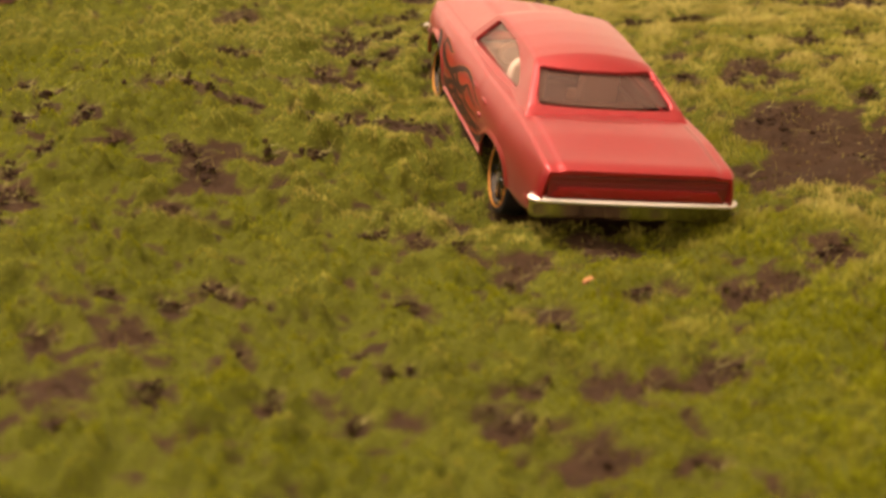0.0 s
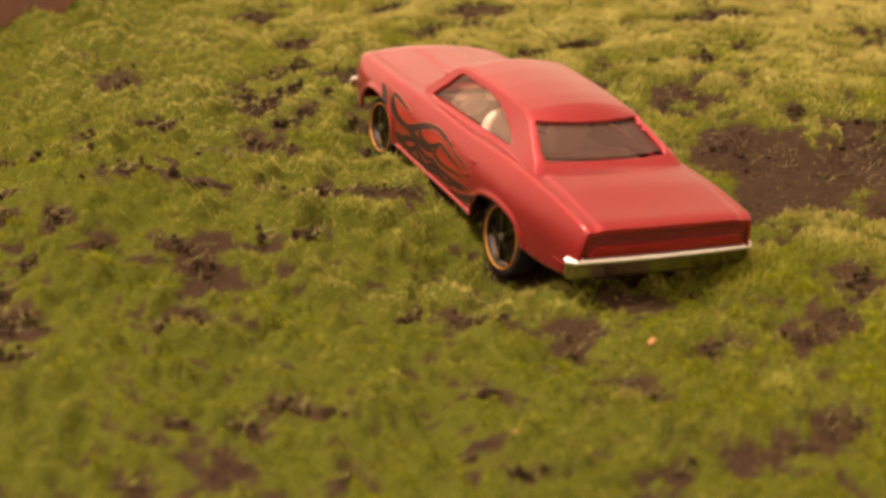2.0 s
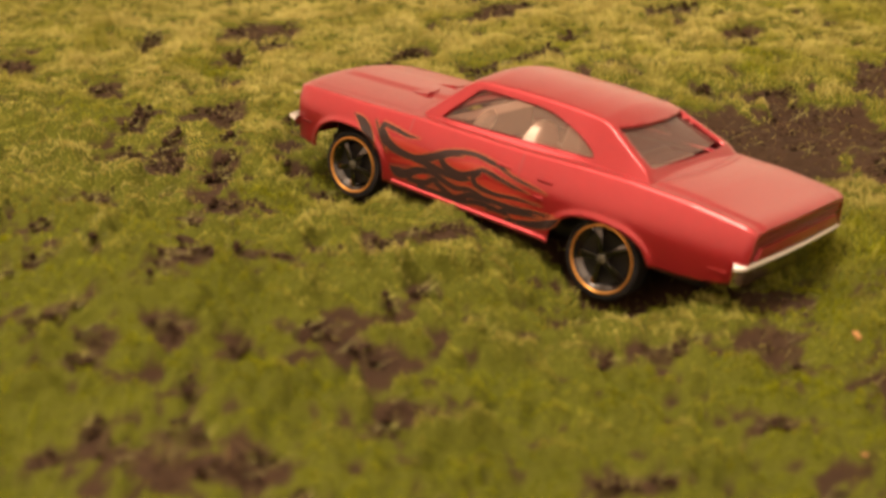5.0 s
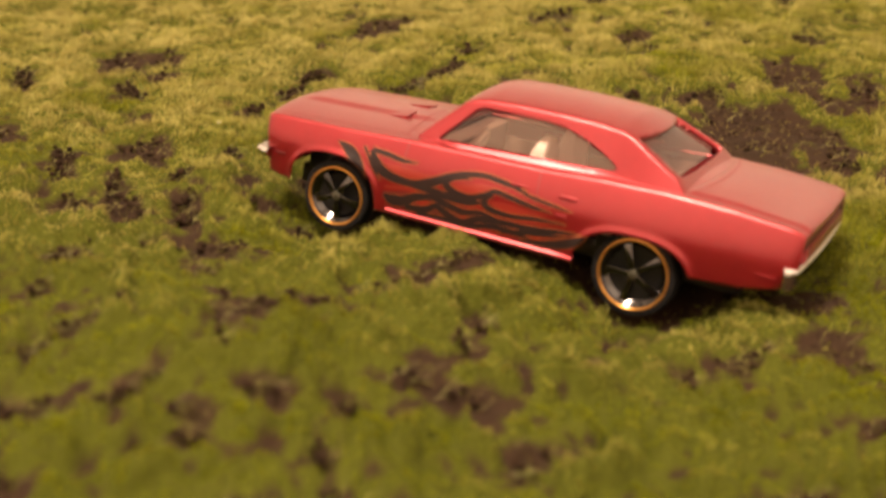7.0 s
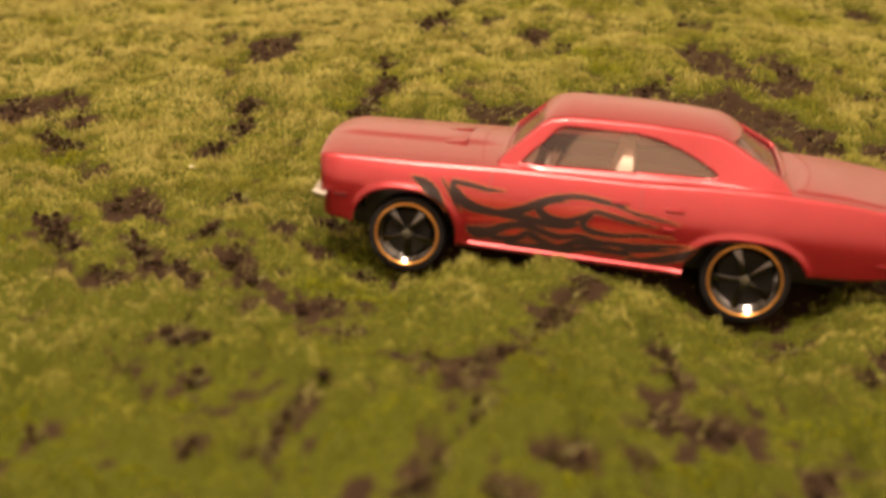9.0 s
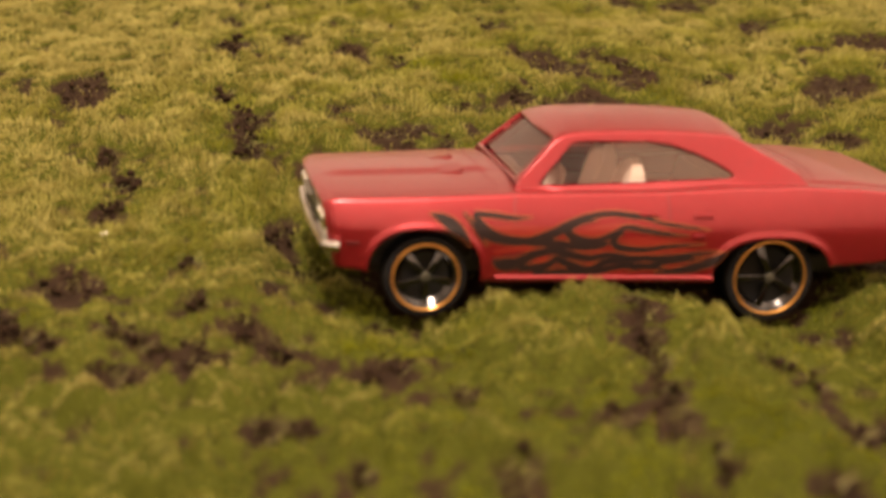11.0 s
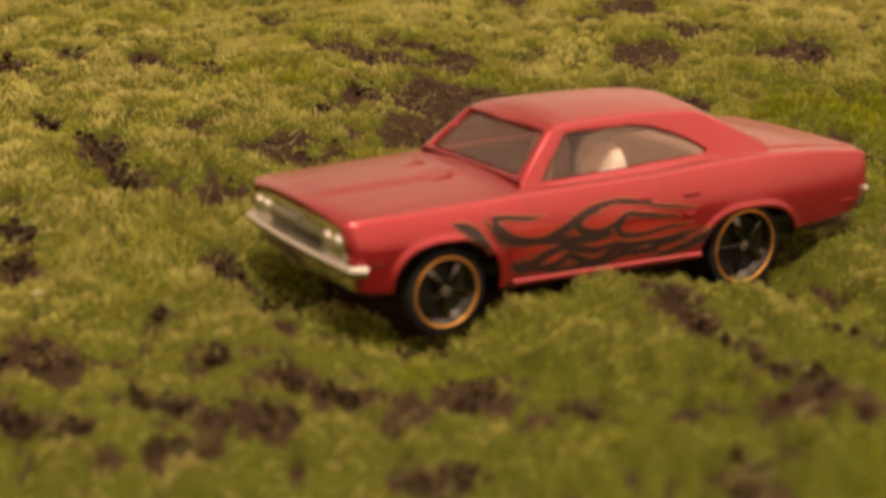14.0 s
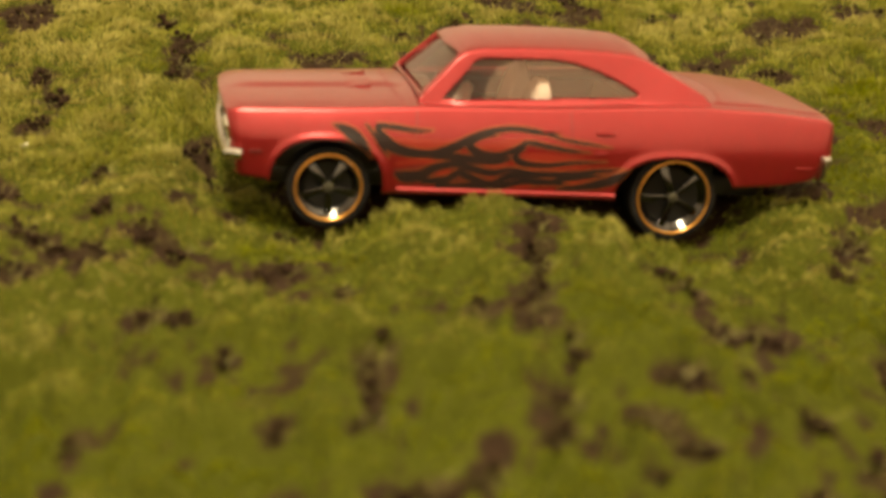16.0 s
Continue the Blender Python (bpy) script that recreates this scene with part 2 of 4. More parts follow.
# ---- ground: bare patches as (x, y, radius) in millimetres ----
SOIL_ROW_A = [(33, -97.3, 1.2), (33.8, -95.9, 1.2), (22.4, -95, 1.3), (34.6, -94.5, 1.2), (20.8, -94.2, 1.3), (-12.9, -93.1, 1.9), (35.5, -93.1, 1.2), (8.8, -88.5, 0.8), (8.9, -88.1, 0.8), (64.8, -87.5, 1.8), (65, -86.7, 1.8), (30.5, -86.4, 0.9), (-3.4, -85.5, 0.7), (31.3, -85.4, 0.9), (32, -84.4, 0.9), (23.2, -84.3, 1.1), (15.3, -83.7, 0.9), (32.8, -83.4, 0.9), (-19.8, -83.2, 1.2), (16.6, -83.2, 0.9), (-15.8, -83, 0.8), (24.1, -82.9, 1.1), (-21.1, -82.8, 1.2), (-16.7, -82.8, 0.8), (17.9, -82.8, 0.9), (-0.2, -82.6, 0.8), (0.6, -82.6, 0.8), (1.4, -82.6, 0.8), (-17.5, -82.6, 0.8), (-22.3, -82.5, 1.2), (74.5, -82.4, 1.4), (24.9, -81.6, 1.1)]
SOIL_ROW_B = [(75.2, -80.8, 1.4), (25.8, -80.2, 1.1), (-10.2, -79.9, 1.1), (-10, -78.9, 1.1), (-1.3, -78.9, 1.1), (13.1, -78.8, 0.7), (-2.4, -78.7, 1.1), (-3.5, -78.6, 1.1), (12.4, -78.4, 0.7), (62.1, -78.2, 1.7), (61, -78.1, 1.7), (11.6, -78, 0.7), (-9.7, -77.9, 1.1), (-9.2, -77.8, 0.9), (-8.9, -76.6, 0.9), (-8.6, -75.4, 0.9), (83.2, -75.2, 1.5), (74.7, -75, 3.7), (-8.4, -74.2, 0.9), (-24.8, -74, 0.8), (-24.7, -73.1, 0.8), (3.5, -72.7, 1.4), (-32.5, -72.6, 0.7), (1.8, -72.6, 1.4), (-24.6, -72.3, 0.8), (50.7, -70.7, 1.3), (-24, -69.6, 1.1), (-48.7, -69.5, 0.9), (-49.6, -69.1, 0.9), (-6.1, -69, 0.7), (9.7, -68.9, 0.8), (-5.9, -68.1, 0.7)]
SOIL_ROW_C = [(-23.8, -67.9, 1.1), (9.7, -67.8, 0.8), (61.3, -67.8, 2.8), (-5.7, -67.2, 0.7), (78.1, -66.5, 1.1), (-23.6, -66.3, 1.1), (76.6, -66.3, 1.1), (27.5, -66.1, 1.2), (75, -66, 1.1), (73.5, -65.7, 1.1), (-23.4, -64.7, 1.1), (27, -64.6, 1.2), (52.3, -63.8, 1.6), (-8.3, -63.1, 1.2), (-23.2, -63.1, 1.1), (26.4, -63.1, 1.2), (-21.4, -62.8, 1.4), (52.8, -62.8, 1.6), (25.9, -61.6, 1.2), (-7.5, -59.9, 1.2), (27.5, -59.9, 0.7), (27.7, -59.8, 0.7), (10.8, -59.7, 1.5), (-13.6, -59.2, 1.1), (-36, -59.1, 0.7), (49.5, -58.5, 0.7), (-36, -58.2, 0.7), (-10.2, -58.2, 2.1), (50, -57.7, 0.7), (11.6, -57.4, 1.5), (-11.2, -57.2, 2.1), (14.5, -57, 1.9)]
SOIL_ROW_D = [(50.4, -57, 0.7), (-6.7, -56.6, 1.2), (66.8, -56.6, 1.4), (16.1, -56.3, 1.9), (50.9, -56.2, 0.7), (17.7, -55.6, 1.9), (51.3, -55.4, 0.7), (80, -53.8, 0.8), (79.1, -53.5, 0.8), (-5.9, -53.4, 1.2), (78.2, -53.3, 0.8), (77.3, -53.1, 0.8), (52.7, -52.9, 1.1), (52.5, -51.8, 1.1), (-5.2, -50.1, 1.2), (-40.3, -49, 1.2), (-43.2, -48.1, 1.4), (-40.3, -47.1, 1.2), (12.4, -47.1, 0.7), (-4.4, -46.8, 1.2), (12, -46.2, 0.7), (-43.2, -46.1, 1.4), (85.6, -45.6, 0.7), (11.7, -45.3, 0.7), (84.8, -45.3, 0.7), (-40.3, -45.2, 1.2), (-75.3, -45, 2.5), (-23.5, -44.6, 1), (-43.3, -44.1, 1.4), (-78, -43.8, 2.5), (-23.4, -43.1, 1), (-3.1, -42.6, 1)]
SOIL_ROW_E = [(-80.7, -42.5, 2.5), (-43.3, -42.1, 1.4), (66.9, -42, 1.3), (-23.2, -41.5, 1), (-83.4, -41.2, 2.5), (12, -41.1, 0.8), (-2.6, -40.5, 1), (-23, -40, 1), (11.6, -39.9, 0.8), (73.3, -39.5, 0.7), (74.1, -38.9, 0.7), (11.1, -38.7, 0.8), (-22.9, -38.4, 1), (-2.1, -38.4, 1), (74.9, -38.2, 0.7), (75.7, -37.6, 0.7), (10.6, -37.5, 0.8), (-1.6, -36.3, 1), (34.8, -35.4, 0.7), (-1.7, -35, 1.2), (55.7, -34.6, 1.5), (34.6, -34.5, 0.7), (-1.1, -34.2, 1), (56.5, -33.8, 1.5), (34.4, -33.7, 0.7), (-39.2, -33.3, 1.6), (-29, -32.9, 2.8), (34.2, -32.9, 0.7), (-39.1, -32.4, 1.6), (-0.6, -32.2, 1), (-0.9, -32, 1.2), (86.2, -31.1, 1.1)]
SOIL_ROW_F = [(85.6, -30.9, 1.1), (89.5, -30.4, 1.7), (-28.8, -29.9, 3.1), (37.8, -29.4, 1.8), (-0.2, -28.9, 1.5), (90, -28.9, 2), (38.6, -27.6, 1.8), (90.5, -27.4, 2), (-28.6, -26.8, 3.1), (-48.1, -26.7, 2.5), (39.3, -25.9, 1.8), (-57.1, -25.9, 1.9), (0.5, -25.8, 1.5), (-48.2, -25.1, 2.5), (-40.3, -25.1, 1.1), (-57.9, -24.7, 1.9), (83.2, -24.3, 1), (40.1, -24.2, 1.8), (82.8, -24.2, 1), (-40.3, -24, 1.1), (-58.8, -23.6, 1.9), (-40.3, -22.9, 1.1), (1.2, -22.7, 1.5), (24.6, -22.5, 3.7), (97.5, -22, 2.9), (-40.3, -21.8, 1.1), (-52.1, -21.5, 2.5), (21.8, -21.5, 3.7), (-54.4, -20.4, 0.9), (1.9, -19.6, 1.5), (-55.3, -19.2, 0.9), (51.6, -18.9, 1.6)]
SOIL_ROW_G = [(-43.4, -18.8, 1.7), (64.8, -18.7, 1.1), (65.3, -18.2, 1.1), (-56.2, -17.9, 0.9), (65.8, -17.7, 1.1), (61.7, -17.3, 2.3), (-44.5, -17.1, 1.7), (-57, -16.7, 0.9), (-66.4, -16.6, 1.9), (-57.9, -15.5, 0.9), (46.9, -15.3, 2.8), (-67.8, -14.8, 1.9), (83.5, -14.7, 3.4), (-58.7, -14.3, 0.9), (-69.1, -13.1, 1.9), (-48.7, -12.7, 0.9), (-34.3, -11.7, 1.9), (-48.7, -11.6, 0.9), (101.6, -11.6, 1.5), (-70.4, -11.3, 1.9), (83.7, -10.7, 1.7), (-48.8, -10.6, 0.9), (-48.8, -9.6, 0.9), (-71.8, -9.5, 1.9), (84, -8.5, 1.7), (-73.1, -7.8, 1.9), (59.8, -5.3, 1.7), (-88.3, -4.3, 3.3), (60.1, -4.2, 1.7), (-112.6, -3.6, 3.3), (-90.9, -2.8, 3.3), (82.9, -2.7, 2)]
SOIL_ROW_H = [(-62.5, -2.4, 3.5), (81, -1.6, 2), (-116.5, -1.5, 3.3), (79.1, -0.5, 2), (-65.2, 1.5, 3.5), (-49.6, 1.6, 0.9), (-49.7, 2.6, 0.9), (-35.7, 2.8, 1.6), (-49.7, 3.5, 0.9), (-35.1, 4.2, 1.6), (-49.7, 4.4, 0.9), (61.5, 7.1, 1.9), (62.2, 8.7, 1.9), (62.9, 10.4, 1.9), (-36.8, 12.6, 2.4), (-36.8, 14.5, 2.4), (60.5, 15.7, 2.6), (-36.7, 16.3, 2.4), (-104.3, 21.8, 1.6), (-105.7, 22.7, 1.6), (55.1, 22.9, 2.3), (-80.6, 23.5, 1.5), (-107.1, 23.7, 1.6), (-59.3, 23.8, 1.9), (52.9, 24.3, 2.3), (-82.1, 24.6, 1.5), (-59.4, 25.2, 1.9), (-108.7, 25.5, 1.6), (50.7, 25.6, 2.3), (-83.6, 25.7, 1.5), (-59.5, 26.6, 1.9), (-85.1, 26.8, 1.5)]
SOIL_ROW_I = [(24.6, 26.8, 3), (-109.9, 27.1, 1.6), (-86.6, 27.9, 1.5), (21.7, 28.4, 3), (-111.2, 28.7, 1.6), (-88.1, 29, 1.5), (-14.9, 29.5, 1.6), (-16.3, 30.1, 1.6), (-112.4, 30.3, 1.6), (-17.6, 30.8, 1.6), (-29.6, 32.3, 2.4), (-56.8, 33, 1.5), (-56.9, 34.7, 1.5), (8.5, 35.5, 4.7), (-57, 36.3, 1.5), (-84.4, 36.4, 2.4), (-95.9, 38.6, 3.6), (-14.9, 38.6, 1.4), (55.4, 38.8, 1.7), (22.7, 39, 7.3), (53.3, 39.6, 1.7), (-9.3, 39.8, 1.6), (4.3, 40.1, 4.7), (-39.8, 40.7, 2.4), (-98.6, 42.3, 3.6), (-39.3, 42.7, 2.4), (12.7, 43, 8.2), (-18.8, 43.2, 3), (45.5, 43.6, 2.6), (-40.2, 43.8, 1.1), (-60.9, 44.1, 1), (-90.8, 44.6, 2.2)]
SOIL_ROW_J = [(-38.7, 44.7, 2.4), (-13, 45.2, 2.3), (34.2, 45.3, 1.7), (-60.7, 45.3, 1), (35.6, 45.5, 1.7), (37, 45.6, 1.7), (-39.7, 45.6, 1.1), (-101.2, 46, 3.6), (-60.4, 46.5, 1), (46.7, 46.9, 2.6), (-92.5, 47.2, 2.2), (89.4, 47.3, 2.5), (-39.2, 47.4, 1.1), (-60.2, 47.8, 1), (22.6, 47.9, 4.6), (-60, 49, 1), (-38.7, 49.1, 1.1), (91.4, 49.6, 2.5), (-59.8, 50.2, 1), (-38.2, 50.9, 1.1), (93.5, 52, 2.5), (18.9, 52.7, 4.6), (-37.7, 52.7, 1.1), (85.2, 54.3, 4), (95.5, 54.4, 2.5), (-37.6, 54.7, 2.5), (-2.6, 57, 1), (59.3, 57.4, 1.7), (15.3, 57.5, 4.6), (-37.6, 57.6, 2.5), (-2.8, 57.8, 1), (-3, 58.5, 1)]
SOIL_ROW_K = [(60, 59.1, 1.7), (-22.4, 59.5, 2.8), (-37.5, 60.4, 2.5), (60.6, 60.9, 1.7), (-37.5, 63.3, 2.5), (8.5, 65.9, 1.7), (67, 66.6, 5.2), (8.2, 67.1, 1.7), (7.8, 68.2, 1.7), (68.2, 69.7, 5.2), (-40.2, 73, 1.1), (27.6, 73.6, 3.2), (-40.6, 73.8, 1.1), (84.3, 74.4, 3.9), (-40.9, 74.7, 1.1), (43.7, 75.4, 1.7), (-41.3, 75.6, 1.1), (44.5, 76.9, 1.7), (-64.2, 77.1, 4.5), (32.8, 77.7, 2.4), (86.8, 79.8, 3.9), (20.4, 80.1, 4.8), (32.2, 81.2, 2.4), (-64.6, 81.7, 4.5), (31.6, 84.7, 2.4), (19.2, 86.1, 4.8), (-65, 86.4, 4.5), (-9.2, 87.6, 1.5), (31.1, 88.3, 2.4), (-9.5, 88.7, 1.5), (-9.8, 89.8, 1.5), (30.5, 91.8, 2.4)]
SOIL_ROW_L = [(18, 92.1, 4.8), (29.9, 95.3, 2.4), (-17.2, 97, 2.1), (85.2, 97.1, 5.4), (-16.6, 99, 2.1), (-16, 101.1, 2.1), (88.8, 102.2, 5.4), (-39, 106.5, 2.6), (-38.4, 109.3, 2.6), (-26.1, 110.7, 2.2), (-37.8, 112.1, 2.6), (-24.3, 112.9, 2.2), (15.8, 113.6, 2.9), (-37.2, 114.9, 2.6), (68.4, 116.1, 4), (15.1, 117.3, 2.9), (14.4, 121, 2.9), (71.3, 121, 4), (-38.1, 130.5, 1.1), (-37.8, 131.7, 1.1), (-37.6, 133, 1.1), (-37.3, 134.2, 1.1), (-37.1, 135.4, 1.1), (-36.8, 136.6, 1.1), (61.7, 136.6, 3.7), (63.1, 139.3, 3.7), (64.5, 142.1, 3.7), (51.2, 146.4, 3.1), (51.7, 147.6, 3.1), (0.6, 153.3, 1.4), (1.2, 155, 1.4), (1.7, 156.6, 1.4)]
SOIL_ROW_M = [(2.2, 158.3, 1.4), (-36.3, 180.1, 2.5), (-35.7, 183.4, 2.5), (-35.1, 186.7, 2.5), (-34.6, 190, 2.5), (-34, 193.4, 2.5)]
# Dark soil laid under nose, middle and tail in place of the car's shade.
SHADE_SOIL_UNDER_CAR = [(0, 1, 12), (20, 1, 12), (-17, 1, 10), (-27, -13, 1.2), (42, -5, 4)]
SOIL_BEHIND_CAR = [(12.5, 59.3, 4.5), (20.0, 60.2, 5.4), (28.0, 58.1, 4.6), (33.8, 50.5, 3.6), (7.3, 62.2, 4.4), (18.4, 63.7, 4.0), (29.6, 62.4, 2.6), (7.1, 41.5, 5.0), (18.2, 45.0, 7.4)]
SOIL_CORNER = [(14, -89, 2.4), (20, -87, 2.3), (26, -84, 1.2), (9, -93, 2)]
PATCHES = np.array(SHADE_SOIL_UNDER_CAR + SOIL_CORNER + SOIL_BEHIND_CAR + SOIL_ROW_A + SOIL_ROW_B + SOIL_ROW_C + SOIL_ROW_D + SOIL_ROW_E + SOIL_ROW_F + SOIL_ROW_G + SOIL_ROW_H + SOIL_ROW_I + SOIL_ROW_J + SOIL_ROW_K + SOIL_ROW_L + SOIL_ROW_M)
# Broad swells and dips of the bed: (x, y, radius, height) in millimetres.
SWELLS = [(-6, -70, 22, 4.6), (55, -42, 32, -3.8), (-25, 45, 14, 2.2), (22, -17, 11, -6.5), (22, 8, 14, -5.0), (-22, -15, 9, -3.6),
          (-22, 8, 13, -3.6), (5, -24, 9, 2.6), (-20, 165, 40, 3.5), (86, 56, 25, 1.2), (-70, 15, 25, -1.0), (42, 5, 10, -3.0),
          (-5, -55, 20, 3.0), (-35, -62, 22, 3.4), (10, -85, 30, 1.8), (45, -65, 22, 0.7), (-60, 20, 30, 2.3), (-38, 20, 18, -1.8), (-20, 45, 25, 1.9),
          (0, 90, 40, 3.6), (-65, 85, 40, 2.1), (-42, -9, 8, 2.0)]


def lattice(ix, iy, seed):
    h = (ix.astype(np.int64) * 374761393 + iy.astype(np.int64) * 668265263 + seed * 974634777) & 0x7FFFFFFF
    h = ((h ^ (h >> 13)) * 1274126177) & 0x7FFFFFFF
    return ((h ^ (h >> 16)) & 0xFFFF) / 65535.0


def wave(x, y, size, seed):
    """Smooth noise from -1 to 1 with features of that size."""
    u, v = x / size, y / size
    iu, iv = np.floor(u), np.floor(v)
    a, b = u - iu, v - iv
    a, b = a * a * (3 - 2 * a), b * b * (3 - 2 * b)
    p, q, r, s = (lattice(iu + i, iv + j, seed) for i, j in ((0, 0), (1, 0), (0, 1), (1, 1)))
    return 2 * ((p * (1 - a) + q * a) * (1 - b) + (r * (1 - a) + s * a) * b) - 1


def cushions(x, y, size, seed):
    """Rounded cells of that size: the dome's height from 0 at the seams to 1, and each cell's own number."""
    wx, wy = x + 0.45 * size * wave(x, y, size * 0.6, seed + 1), y + 0.45 * size * wave(x, y, size * 0.6, seed + 2)
    u, v = np.floor(wx / size), np.floor(wy / size)
    first, second, own = np.full(x.shape, 9.0), np.full(x.shape, 9.0), np.zeros(x.shape)
    for i in (-1, 0, 1):
        for j in (-1, 0, 1):
            a, b = u + i, v + j
            d = np.hypot(wx / size - a - lattice(a, b, seed + 3), wy / size - b - lattice(a, b, seed + 4))
            nearer = d < first
            second = np.where(nearer, first, np.minimum(second, d))
            own = np.where(nearer, lattice(a, b, seed + 5), own)
            first = np.where(nearer, d, first)
    return np.clip((second - first) / 0.75, 0, 1) ** 0.6, own


def bare_at(x, y):
    """Millimetres into a bare place (positive) or away from one (negative)."""
    wx = x + 2.1 * wave(x, y, 3.2, 11) + 1.7 * wave(x, y, 1.2, 12)
    wy = y + 1.9 * wave(x, y, 3.2, 13) + 1.7 * wave(x, y, 1.2, 14)
    bare = np.full(x.shape, -9.0)
    for px, py, pr in PATCHES:
        bare = np.maximum(bare, pr * 1.15 + 0.85 - np.hypot(wx - px, wy - py))
    specks = 5.0 * (0.5 * wave(x, y, 3.4, 23) + 0.5 * wave(x, y, 1.3, 24) - 0.45 - 0.03 * step(-15, -40, y) + 0.06 * step(5, 40, x) * step(0, -25, y))
    bare = np.maximum(bare, specks)
    return np.maximum(bare, 7.0 * (0.55 * wave(x, y, 5.0, 21) + 0.45 * wave(x, y, 2.1, 22) - 0.53))


def bed_at(x, y):
    """Mean level of the moss, millimetres."""
    z = 0.8 * wave(x, y, 16, 1) + 0.8 * wave(x, y, 7, 2)
    for sx, sy, r, h in SWELLS:
        z = z + h * np.exp(-((x - sx) ** 2 + (y - sy) ** 2) / r**2)
    return z


def bed(x, y):
    """Cover (1 in closed moss, 0 on bare soil), the dome of the cushion, its own number, and the root level."""
    s = bare_at(x, y)
    cover = 1 - step(-0.3, 0.5, s)
    rise = 1 - np.exp(-np.maximum(-s, 0) / 1.4)
    big, own = cushions(x, y, 9.0, 60)
    small, other = cushions(x, y, 4.2, 80)
    near = step(-10, -35, y)
    flat = 1 - 0.7 * step(-20, 25, y) + 0.2 * near
    dome = rise * np.clip(1 - flat * (1 - (0.6 - 0.2 * near) * big - (0.4 + 0.2 * near) * small), 0, 1)
    lump = 0.35 * wave(x, y, 1.3, 5) + 0.45 * wave(x, y, 3.1, 6)
    level = bed_at(x, y) - 2.8 + lump * (1 - 0.7 * cover) + cover * rise * (0.9 * (1 - flat) + flat * ((1.5 + 0.6 * near) * big + (0.8 + 1.3 * near) * small) + flat * ((1.5 + 0.9 * near) * (own - 0.5) + (0.9 + 1.1 * near) * (other - 0.5)) - 1.2 * near)
    return cover, dome, 0.6 * own + 0.4 * other, level


def array_mesh(name, verts, faces, mat, attributes):
    """A mesh of equal-sided faces from arrays."""
    me = bpy.data.meshes.new(name)
    n, k = faces.shape
    me.vertices.add(len(verts))
    me.vertices.foreach_set("co", verts.astype(np.float32).ravel())
    me.loops.add(n * k)
    me.loops.foreach_set("vertex_index", faces.astype(np.int32).ravel())
    me.polygons.add(n)
    me.polygons.foreach_set("loop_start", np.arange(0, n * k, k, dtype=np.int32))
    me.update()
    for key, values in attributes.items():
        me.attributes.new(key, "FLOAT", "POINT").data.foreach_set("value", values.astype(np.float32))
    me.materials.append(mat)
    me.validate()
    return me


SIDE = 430
gx, gy = np.meshgrid(np.linspace(-1, 1, SIDE) * (W + 0.0008) * 1000, np.linspace(-1, 1, SIDE) * (W + 0.0008) * 1000)
r = np.hypot(gx, gy)
squeeze = np.maximum(np.abs(gx), np.abs(gy)) / np.maximum(r, 1e-6)
gx, gy = oval(gx * squeeze, gy * squeeze)
gx, gy = gx + BOWL[0] * 1000, gy + BOWL[1] * 1000
ground_cover, _, _, gz = bed(gx, gy)
index = np.arange(SIDE * SIDE).reshape(SIDE, SIDE)
quads = np.stack([index[:-1, :-1], index[:-1, 1:], index[1:, 1:], index[1:, :-1]], -1).reshape(-1, 4)
ground_mesh = array_mesh("ground", np.stack([gx, gy, gz], -1).reshape(-1, 3) * 0.001, quads, SOIL, {"cover": ground_cover.ravel()})
ground_mesh.polygons.foreach_set("use_smooth", np.ones(len(quads), bool))
ground = tagged(new("ground", ground_mesh), kind="structure")

# ---- moss: a pile of fine upright leaves, thinner towards the back ----


